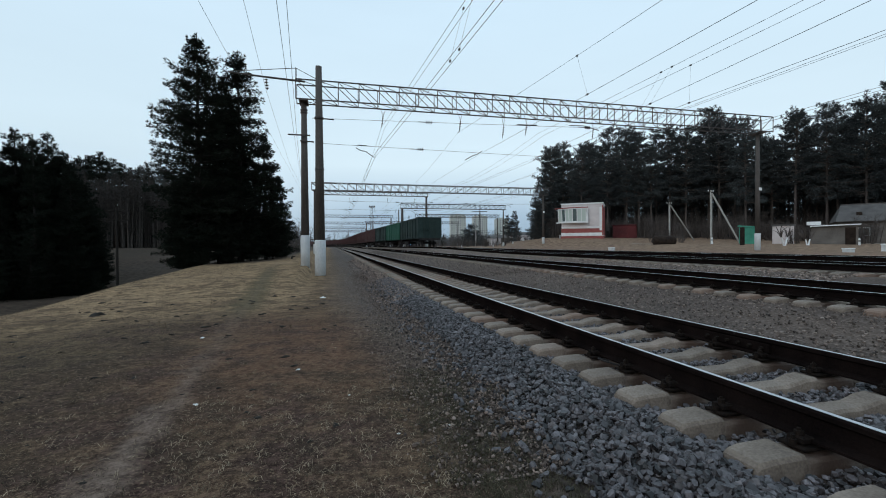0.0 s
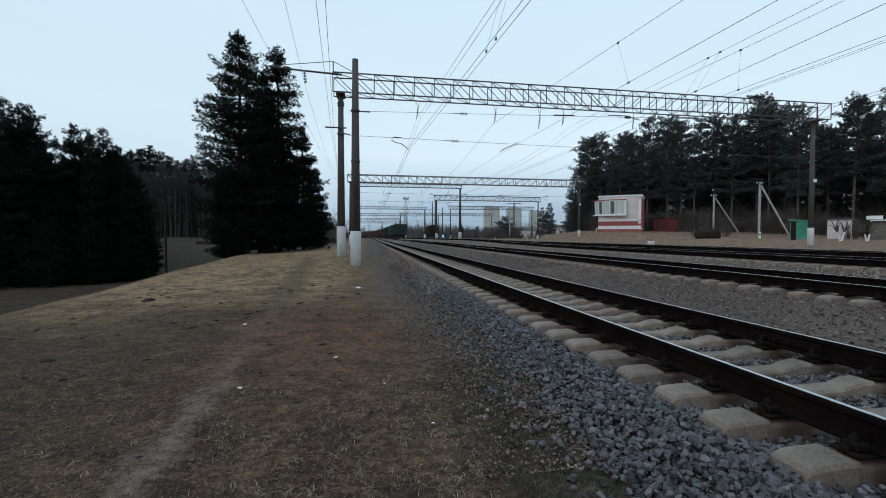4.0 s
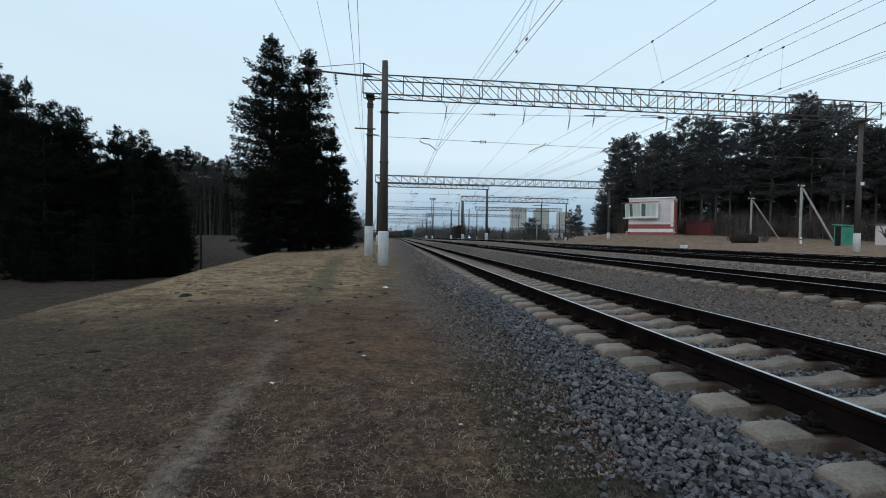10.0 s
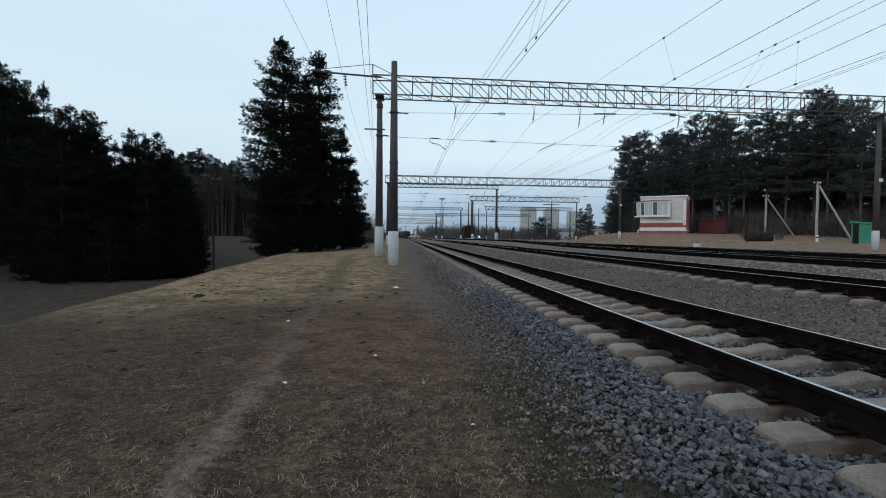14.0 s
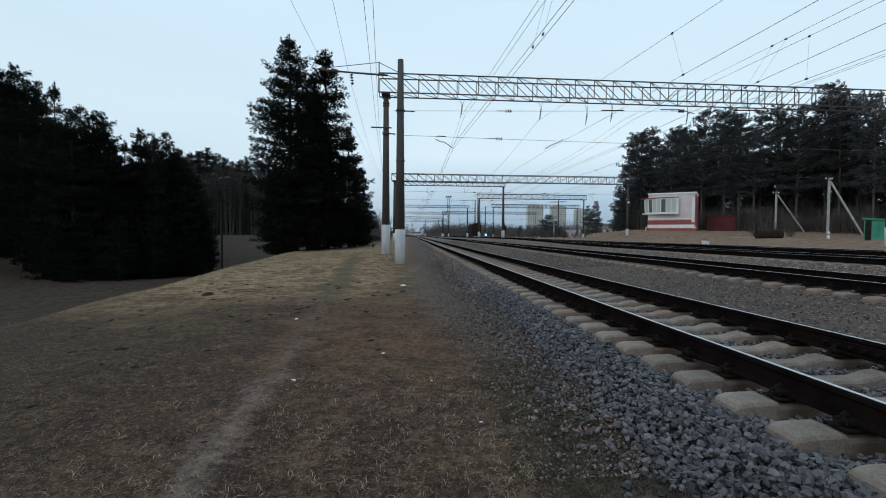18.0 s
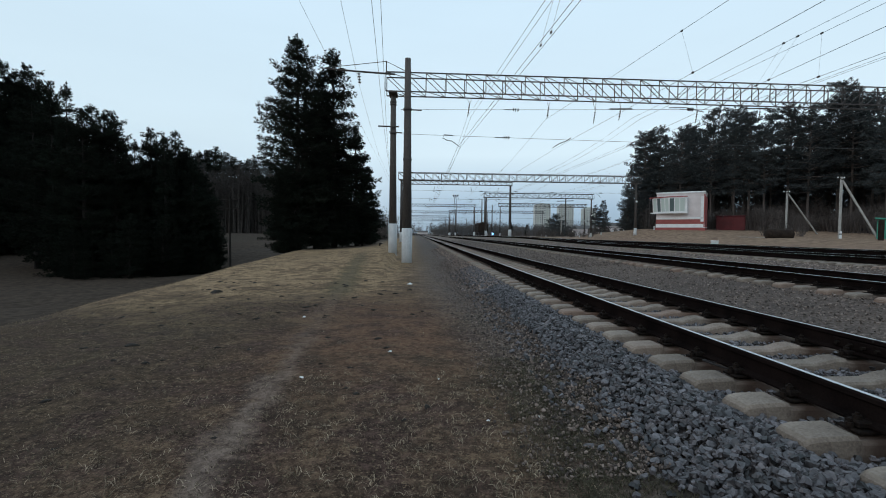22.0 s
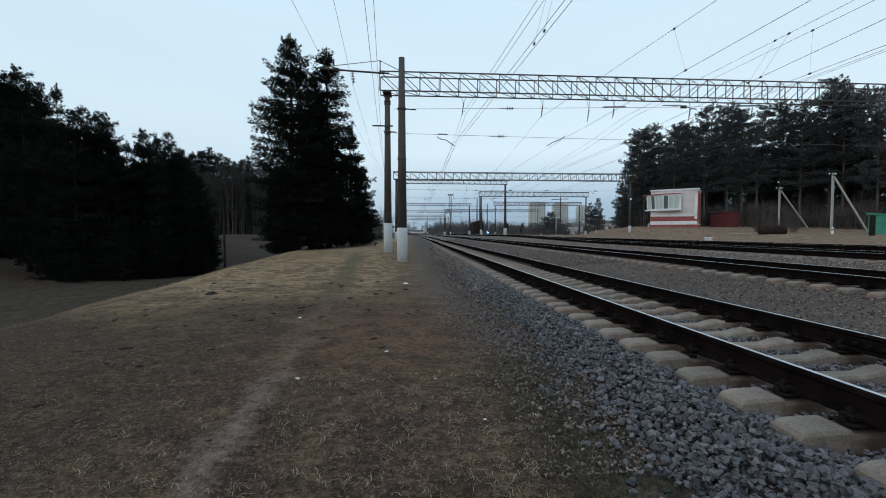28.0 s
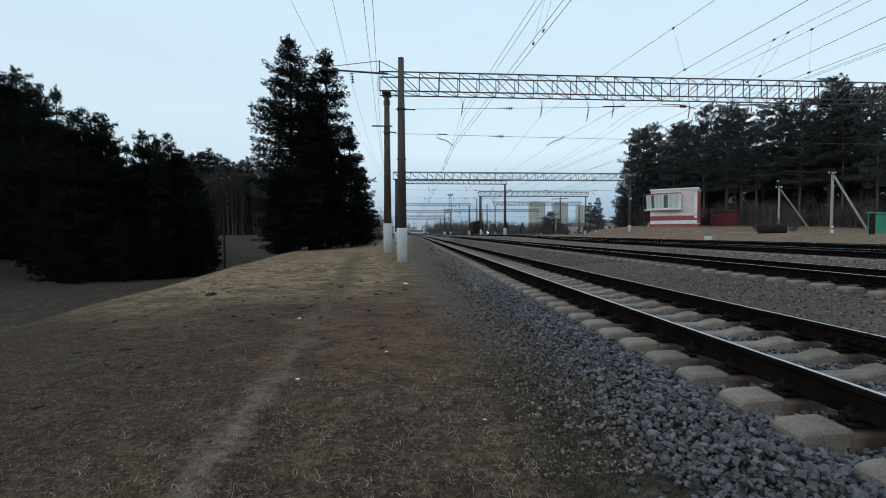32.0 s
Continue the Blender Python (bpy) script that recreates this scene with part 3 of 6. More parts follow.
def sleeper_build():
    """Prestressed concrete sleeper: raised, sloping seats and a waisted middle."""
    one = ((1.35, -0.075, 0.098), (1.342, -0.035, 0.108), (1.31, -0.012, 0.116), (1.24, 0.0, 0.122), (1.03, 0.006, 0.122), (1.005, 0.002, 0.120), (0.995, -0.028, 0.118), (0.60, -0.028, 0.108), (0.59, -0.004, 0.104), (0.46, -0.012, 0.098), (0.30, -0.052, 0.088))
    xs, top, half = zip(*([(-x, t, h) for x, t, h in one] + list(reversed(one))))
    b = Build()
    for x, t, h in zip(xs, top, half):
        b.v += [(x, -h - 0.030, -0.24), (x, -h - 0.008, t - 0.022), (x, -h + 0.012, t), (x, h - 0.012, t), (x, h + 0.008, t - 0.022), (x, h + 0.030, -0.24)]
    for j in range(len(xs) - 1):
        b.f += [(j * 6 + k, (j + 1) * 6 + k, (j + 1) * 6 + k + 1, j * 6 + k + 1) for k in range(5)]
    b.f += [tuple(range(6)), tuple(reversed([(len(xs) - 1) * 6 + k for k in range(6)]))]
    b.k = [0] * len(b.f)
    return b


def clip_build():
    b = Build()
    b.box((0, 0, 0.008), (0.33, 0.16, 0.018), bevel=0.004)
    for s in (-1, 1):
        b.box((s * 0.095, 0, 0.045), (0.085, 0.10, 0.045), bevel=0.010)
        b.lathe((s * 0.105, 0, 0.06), ((0.026, 0), (0.026, 0.035), (0.012, 0.036), (0.012, 0.05)), 6)
        b.lathe((s * 0.155, 0, 0.02), ((0.024, 0), (0.024, 0.03), (0.012, 0.031), (0.012, 0.055)), 6)
    return b


SLEEPER_MESH = sleeper_build().mesh("sleeper", M_SLEEPERNEAR)
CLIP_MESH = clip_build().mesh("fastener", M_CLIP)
SLEEPER_STEP = 0.545


def railway_track(i, reach, near_end, clip_end, group="tracks of the yard"):
    track = thing("railway_track", "steel rails on concrete sleepers bedded in grey ballast", "railway track", group)
    for s in (-1, 1):
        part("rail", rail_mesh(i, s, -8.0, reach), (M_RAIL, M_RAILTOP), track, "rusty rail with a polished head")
    rest = Build()
    count = int((min(reach, 240) + 7.5) / SLEEPER_STEP)
    for k in range(count):
        y = -7.5 + 0.27 + k * SLEEPER_STEP
        x, z = track_at(i, y)
        m = pose(x + random.uniform(-0.02, 0.02), y, z - 0.205, random.uniform(-0.6, 0.6), random.uniform(-0.4, 0.4), random.uniform(-1.2, 1.2))
        if y < near_end:
            ob = part("sleeper", SLEEPER_MESH, None, track, at=m)
            if y < clip_end:
                for s in (-1, 1):
                    part("fastener", CLIP_MESH, None, ob, at=pose(s * GAUGE / 2, 0, -0.006, 0, 0, 0))
        else:
            rest.add([m @ Vector((px, py, pz)) for px in (-1.35, 1.35) for py, pz in ((-0.13, -0.2), (-0.10, 0), (0.10, 0), (0.13, -0.2))],
                     [(0, 4, 5, 1), (1, 5, 6, 2), (2, 6, 7, 3), (0, 1, 2, 3), (7, 6, 5, 4)])
    tagged(part("sleeper_rest", rest, M_SLEEPER, track), kind="stuff")
    return track


first_track = railway_track(0, 620, 60, 16)
railway_track(1, 620, 45, 12)
railway_track(2, 189, 45, 0)
railway_track(3, 620, 40, 0)


# bolted rail joint and a looped bond cable on the first track
jx, jy = TRACK_X[0] + GAUGE / 2, 4.02
part("joint_gap", Build().box((jx, jy, -0.010), (0.077, 0.014, 0.024)), M_UNDER, first_track, "dark gap between two rail ends")
for s in (-1, 1):
    plate = part("fishplate", Build().box((jx + s * 0.030, jy, -0.098), (0.030, 0.82, 0.095), bevel=0.008), M_RAIL, first_track)
    for k in range(6):
        part("bolt", Build().tube([(jx + s * 0.045, jy - 0.34 + 0.136 * k, -0.098), (jx + s * 0.085, jy - 0.34 + 0.136 * k, -0.098)], 0.018, n=6), M_CLIP, plate)
loop = [(TRACK_X[0] - GAUGE / 2 - 0.12 - 0.17 * math.sin(a), 3.80 + 0.10 * math.cos(a), -0.17 + 0.05 * math.sin(a)) for a in [math.pi * k / 12 for k in range(13)]]
solid("bond_cable", Build().tube(loop, 0.009, n=6), M_UNDER, "short looped black cable lying on a sleeper end", "cable")


# ---- overhead line supports ----
def lattice(b, length, deep, tall, bay, w, thin):
    """Box truss along +X from the origin, its bottom chords at z = 0, as (kind, mesh) pairs through b."""
    n = max(2, round(length / bay))
    for y in (-deep / 2, deep / 2):
        for z in (0, tall):
            b("chord", Build().bar((0, y, z), (length, y, z), w))
    for k in range(n + 1):
        x = length * k / n
        for y in (-deep / 2, deep / 2):
            b("upright", Build().bar((x, y, 0), (x, y, tall), thin))
        if k < n:
            x2 = length * (k + 1) / n
            lean = (0, tall) if k < n / 2 else (tall, 0)
            for y in (-deep / 2, deep / 2):
                b("diagonal", Build().bar((x, y + 0.012, lean[1]), (x2, y + 0.012, lean[0]), thin * 0.85))
            for z in (0, tall):
                b("lacing", Build().bar((x, -deep / 2, z + 0.012), (x2, deep / 2, z + 0.012) if k % 2 else (x2, deep / 2, z + 0.012), thin * 0.7))


def joined(builds):
    r = Build()
    for b in builds:
        r.add(b.v, b.f)
    return r


def concrete_post(parent, x, y, base, top, r0, r1, white):
    b = Build().tube([(x, y, base + white), (x, y, base + white + (top - base - white) * 0.5), (x, y, top)], r0, r1, 16)
    shaft = part("post", b, M_POST, parent, smooth=True)
    part("painted_base", Build().lathe((x, y, base - 0.3), ((r0 * 1.12, 0), (r0 * 1.12, white + 0.26), (r0 * 1.02, white + 0.3)), 16), M_WHITE, parent, "whitewashed post foot", smooth=True)
    return shaft


def insulator(parent, a, b, r=0.075, n=4, rod=0.018):
    """A string of porcelain discs between two points."""
    a, b = Vector(a), Vector(b)
    d = b - a
    q = d.to_track_quat("Z", "X").to_matrix()
    s = Build()
    prof = [(rod, 0)]
    for k in range(n):
        z0 = d.length * (k + 0.2) / n
        prof += [(rod, z0), (r, z0 + 0.02), (r * 0.5, z0 + 0.06), (rod, z0 + 0.07)]
    prof.append((rod, d.length))
    s.lathe(a, prof, 8, m=q)
    return part("insulator", s, M_PORCELAIN, parent, "brown porcelain disc insulator")


def gantry(x0, x1, y, bottom, tall, deep, bay, posts, split=False, white=1.6, w=0.09, thin=0.055, r=(0.23, 0.15), label="steel lattice gantry on concrete posts across the tracks"):
    g = thing("catenary_gantry", label, "gantry", "overhead line gantries", pose(x0, y, bottom))
    pieces = {}
    lattice(lambda k, m: pieces.setdefault(k, []).append(m), x1 - x0, deep, tall, bay, w, thin)
    for kind, ms in pieces.items():
        if split or kind == "chord":
            for m in ms:
                part(kind, m, M_STEEL, g)
        else:
            tagged(part("lattice_" + kind, joined(ms), M_STEEL, g), kind="stuff")
    for px in posts:
        base = land(px, y)
        slim = 0.78 if px > 20 else 1.0
        concrete_post(g, px - x0, 0, base - bottom, -0.05, r[0] * slim, r[1] * slim, white * (0.72 if px > 20 else 1.0))
        if px > 20:
            part("number_plate", Build().box((px - x0, -r[0] * 0.98, base - bottom + 4.6), (0.26, 0.03, 0.22), bevel=0.008), M_TRIM, g, "small blank white plate")
        part("post_cap", Build().box((px - x0, 0, -0.06), (0.5, deep + 0.2, 0.08), bevel=0.01), M_STEEL, g)
    return g


GB = 9.29
near_gantry = gantry(-1.75, 32.4, 27, GB, 1.10, 0.95, 1.19, (-1.33, 31.5), True, 1.75, 0.062, 0.040)


def over(x, z):
    """A point under or on the near gantry, from its place across the yard and its height."""
    return (x + 1.75, 0, z - GB)


# suspension hangers under the truss, with insulators
for hx, low in ((3.15, 8.05), (8.0, 8.0), (10.9, 7.8), (12.5, 8.05), (17.4, 8.0), (21.5, 8.1)):
    insulator(near_gantry, over(hx + 0.08, low + 0.75), over(hx, low + 0.15), 0.065, 4)
    for s in (-1, 1):
        part("hanger", Build().tube([(hx + 1.75 + s * 0.3, s * 0.42, 0), over(hx + 0.08, low + 0.75)], 0.012, n=5), M_WIRE, near_gantry)
    part("clevis", Build().tube([over(hx, low + 0.15), over(hx - 0.04, low)], 0.02, n=5), M_WIRE, near_gantry)
# cross wires with strain insulators
for ends, ins in (((8.36, 9.30), 5.85), ((6.93, 6.62), 5.30)):
    pts = [over(-0.9 + 32.0 * k / 24, ends[0] + (ends[1] - ends[0]) * k / 24 - 0.16 * (k / 24) * (1 - k / 24) * 1.2) for k in range(25)]
    part("cross_wire", Build().tube(pts, 0.011, n=5), M_WIRE, near_gantry)
    for xi in (ins, ins + 11.0):
        s = (xi + 0.9) / 32
        z = ends[0] + (ends[1] - ends[0]) * s - 0.19 * s * (1 - s)
        insulator(near_gantry, over(xi, z), over(xi + 0.42, z), 0.12, 3)
        part("turnbuckle", Build().tube([over(xi - 0.5, z), over(xi, z)], 0.025, n=6), M_STEEL, near_gantry)
# registration arms that hold the contact wires
part("registration_arm", Build().tube([over(2.24, 6.91), over(1.73, 6.93), over(1.63, 6.73), over(1.90, 6.60), over(2.18, 6.57), over(2.64, 6.24)], 0.024, n=6), M_STEEL, near_gantry)
for ax, az in ((8.37, 6.30), (13.0, 6.46), (13.4, 6.52), (18.5, 6.6)):
    part("registration_arm", Build().tube([over(ax, az), over(ax + 0.42, az + 0.26), over(ax + 0.84, az + 0.42), over(ax + 1.12, az + 0.62)], 0.024, n=6), M_STEEL, near_gantry)
part("registration_arm", Build().tube([over(15.67, 8.90), over(16.78, 8.94), over(17.9, 8.70)], 0.028, n=6), M_STEEL, near_gantry)
part("registration_arm", Build().tube([over(18.35, 8.55), over(19.5, 8.98)], 0.028, n=6), M_STEEL, near_gantry)
for x0, x1 in ((11.9, 13.3), (20.6, 22.3)):
    part("strain_rod", Build().tube([over(x0, 8.74 + 0.029 * (x0 - 12.4)), over(x1, 8.74 + 0.029 * (x1 - 12.4))], 0.045, n=7), M_PORCELAIN, near_gantry, "long dark rod insulator")
# bracket on the outer end, with a hanging insulator for the feeder line
part("bracket_arm", Build().tube([(-3.6, 0, 1.36), (-1.8, 0, 1.24), (0.5, 0, 1.14)], 0.05, 0.06, 8), M_STEEL, near_gantry)
part("bracket_stay", Build().tube([(-3.5, 0, 1.40), (0.0, 0, 1.88), (1.6, 0, 1.12)], 0.02, n=5), M_STEEL, near_gantry)
part("bracket_post", Build().bar((0.0, 0, 1.1), (0.0, 0, 1.90), 0.06), M_STEEL, near_gantry)
insulator(near_gantry, (-1.62, 0, 1.15), (-1.55, 0, 0.5), 0.11, 4)
part("crossarm", Build().bar((-0.45, -0.25, -2.0), (0.75, -0.25, -2.0), 0.07), M_STEEL, near_gantry)
part("crossarm", Build().bar((0.2, -0.25, -2.32), (0.95, -0.25, -2.36), 0.06), M_STEEL, near_gantry)
for z in (-0.55, -0.7, -2.4):
    part("clamp", Build().lathe((0.42, 0, z), ((0.19, 0), (0.20, 0.02), (0.20, 0.07), (0.19, 0.09)), 14), M_STEEL, near_gantry)

# the tall free-standing post beside the track
tall_post = thing("line_post", "tall tapered concrete post with a whitewashed foot in dry grass", "post", "", pose(-0.40, 22.5, land(-0.4, 22.5)))
concrete_post(tall_post, 0, 0, 0, 10.12, 0.235, 0.145, 1.72)
for z in (7.57, 5.1):
    part("clamp", Build().lathe((0, 0, z), ((0.215, 0), (0.225, 0.02), (0.225, 0.08), (0.21, 0.10)), 14), M_STEEL, tall_post)
part("clamp_arm", Build().bar((0.1, 0, 7.62), (0.7, 0, 7.60), 0.05), M_STEEL, tall_post)

stub = thing("stake", "short dark wooden stake leaning in dry grass", "stake", at=pose(-3.2, 41.0, land(-3.2, 41.0), 0, 8, 20))
part("shaft", Build().box((0, 0, 0.12), (0.10, 0.10, 0.36), bevel=0.015), M_BARKDARK, stub)
part("crosspiece", Build().box((0.10, 0, 0.24), (0.30, 0.07, 0.08), bevel=0.015), M_BARKDARK, stub)
gantry(-2.2, 30.9, 60, 8.1, 0.95, 0.85, 1.15, (-1.8, 30.4), False, 1.3, 0.075, 0.048)
gantry(-2.0, 15.7, 72, 8.85, 0.55, 0.5, 0.9, (-1.6, 15.45), False, 1.3, 0.07, 0.05)
gantry(14.4, 37.8, 93, 8.6, 0.95, 0.85, 1.2, (14.85, 37.4), False, 1.2)
gantry(-2.0, 16.5, 121, 8.3, 0.6, 0.5, 1.0, (-1.6, 16.1), False, 1.2, 0.08, 0.06)
gantry(23.2, 48.0, 123, 8.6, 0.9, 0.8, 1.2, (23.6, 47.6), False, 1.2, 0.1, 0.07)
gantry(-2.4, 14.9, 160, 8.3, 0.7, 0.6, 1.2, (-2.0, 14.5), False, 1.2, 0.1, 0.07)
gantry(12.5, 48.0, 165, 8.8, 0.8, 0.7, 1.3, (12.9, 47.6), False, 1.2, 0.11, 0.08)
gantry(-3.0, 16.0, 205, 8.4, 0.7, 0.6, 1.4, (-2.6, 15.6), False, 1.2, 0.12, 0.09)
gantry(-5.5, 22.0, 255, 8.4, 0.8, 0.7, 1.6, (-5.1, 21.6), False, 1.2, 0.14, 0.1)

# ---- cross wires and registration arms under the far gantries ----
def cross_span(x0, x1, y, z, xs):
    c = thing("cross_span", "thin cross wire with small insulators and bent steadying arms", "overhead wire", "cross spans of the yard")
    thick = 0.010 + 0.00006 * y
    part("cross_wire", Build().tube([(x0, y, z), ((x0 + x1) / 2, y, z - 0.06), (x1, y, z)], thick, n=5), M_WIRE, c)
    for k, x in enumerate(xs):
        s = 1 if k % 2 else -1
        part("insulator", Build().tube([(x - 0.22, y, z - 0.03), (x + 0.22, y, z - 0.03)], 0.055, n=7), M_PORCELAIN, c)
        part("steadying_arm", Build().tube([(x + s * 0.7, y, z - 0.08), (x + s * 0.3, y, z - 0.30), (x, y, z - 0.62)], thick + 0.006, n=5), M_STEEL, c)
        part("hanger", Build().tube([(x + s * 0.25, y, z + 1.1), (x + s * 0.1, y, z + 1.9)], thick + 0.012, n=5), M_PORCELAIN, c)
    return c


for x0, x1, y, z in ((-1.6, 31.0, 60.0, 6.75), (-1.6, 18.0, 72.0, 6.6), (-1.6, 16.1, 93.0, 6.6), (-1.6, 16.1, 121.0, 6.5), (23.6, 47.6, 123.0, 6.8), (-2.0, 14.5, 160.0, 6.5), (12.9, 47.6, 165.0, 6.9), (-2.6, 15.6, 205.0, 6.6), (-5.1, 21.6, 255.0, 6.6)):
    cross_span(x0, x1, y, z, [x for x in (3.2, 8.9, 13.6, 18.6, 25.4, 30.2, 36.0, 42.0) if x0 + 0.6 < x < x1 - 0.6])

# ---- overhead wires ----
SUPPORTS = (-35.0, 27.0, 60.0, 93.0, 121.0, 160.0, 205.0, 255.0, 310.0)


def catenary(line, contact, above, carry, pair=0.0, twin=0.0, drops=(13.9,)):
    """Contact wires, carrying wires and droppers; line and above give their places across the yard at a distance."""
    c = thing("catenary", "thin copper contact wire hung by droppers from a carrying cable", "overhead wire", "overhead wires")

    def hung(y):
        for a, b in zip(SUPPORTS, SUPPORTS[1:]):
            if a <= y < b:
                s = (y - a) / (b - a)
                return carry - 4 * (0.35 if a < 0 else min(1.15, (b - a) * 0.026)) * s * (1 - s)
        return carry

    ys = [a + (b - a) * k / 8 for a, b in zip(SUPPORTS, SUPPORTS[1:]) for k in range(8)]
    for d in ((-pair / 2, pair / 2) if pair else (0,)):
        part("contact_wire", Build().tube([(line(y) + bend(y) + d, y, contact) for y in ys], 0.0075, n=5), M_WIRE, c)
    for d in ((-twin / 2, twin / 2) if twin else (0,)):
        part("carrying_wire", Build().tube([(above(y) + bend(y) + d, y, hung(y)) for y in ys], 0.007, n=5), M_WIRE, c)
    for y in drops + (-12.0, 43.0, 76.0, 106.0):
        low, high = Vector((line(y) + bend(y), y, contact)), Vector((above(y) + bend(y), y, hung(y)))
        part("dropper", Build().tube([low, high], 0.0035, n=4), M_WIRE, c)
        for end in (low, high):
            part("wire_clamp", Build().box(end, (0.04, 0.09, 0.055)), M_PORCELAIN, c)
    return c


def slant(x, k, then=0.0, reach=60.0):
    """Place across the yard of a wire that drifts by k a metre up to the near gantry and by then in all beyond it."""
    return lambda y: x + k * (y - 27) if y < 27 else x + then * step(27, reach, y)


catenary(slant(2.65, -0.055, 0.55), 6.25, slant(3.22, -0.044, 0.1), 8.05, 0.17, 0.20, (11.6, 12.4))
catenary(slant(8.82, -0.030, 0.2), 6.42, slant(7.9, -0.070, 0.9), 8.0, 0.0, 0.0, (14.5,))
catenary(slant(12.75, 0.040, -3.0, 150), 6.45, slant(13.3, 0.002, -3.5, 150), 8.2, 0.0, 0.0, (15.0, 15.6))
catenary(slant(13.2, -0.050, -3.4, 170), 6.5, slant(13.88, 0.0, -4.0, 170), 8.2, 0.0, 0.0, (14.7,))
catenary(slant(19.6, -0.010), 6.62, slant(18.5, 0.0), 8.3, 0.45, 0.22, ())


def line_wire(label, at, sag=0.12, r=0.0075):
    pts = []
    for a, b in zip(SUPPORTS, SUPPORTS[1:]):
        for k in range(10):
            s = k / 10
            y = a + (b - a) * s
            x, z = at(y)
            pts.append((x + bend(y), y, z - 4 * sag * (b - a) / 60 * s * (1 - s)))
    return solid("feeder_wire", Build().tube(pts, r, n=5), M_WIRE, label, "wire", "feeder wires")


ALONG = "thin dark feeder wire strung along the post line"
line_wire(ALONG, lambda y: (-1.88 - 0.038 * (min(y, 60) - 27) - 0.008 * min(0, y - 27), 7.3))
line_wire(ALONG, lambda y: (-1.74 - 0.045 * (min(y, 50) - 27) - 0.008 * min(0, y - 27), 7.3))
line_wire(ALONG, lambda y: (-3.36 - 0.03 * (min(y, 50) - 27) - 0.024 * min(0, y - 27), 9.75))
line_wire(ALONG, lambda y: (-4.8, 10.55))
YARD = "thin dark feeder wire strung over the yard"
line_wire(YARD, lambda y: (21.2, 6.75), 0.3)
line_wire(YARD, lambda y: (31.9, 9.3), 0.2)


# ---- trees ----
def spray(rng, v, f, c, way, size, count):
    """A tuft of needles: thin leaves that fan out from a twig end."""
    for _ in range(count):
        d = Vector((way.x + rng.uniform(-0.9, 0.9), way.y + rng.uniform(-0.9, 0.9), way.z + rng.uniform(-0.55, 0.75))).normalized()
        s = d.cross(Vector((rng.uniform(-1, 1), rng.uniform(-1, 1), rng.uniform(-1, 1)))).normalized()
        ln = size * rng.uniform(0.55, 1.15)
        wd = ln * rng.uniform(0.055, 0.11)
        o = len(v)
        v += [c - s * wd * 0.4, c + d * ln * 0.5 - s * wd, c + d * ln, c + d * ln * 0.55 + s * wd]
        f.append((o, o + 1, o + 2, o + 3))


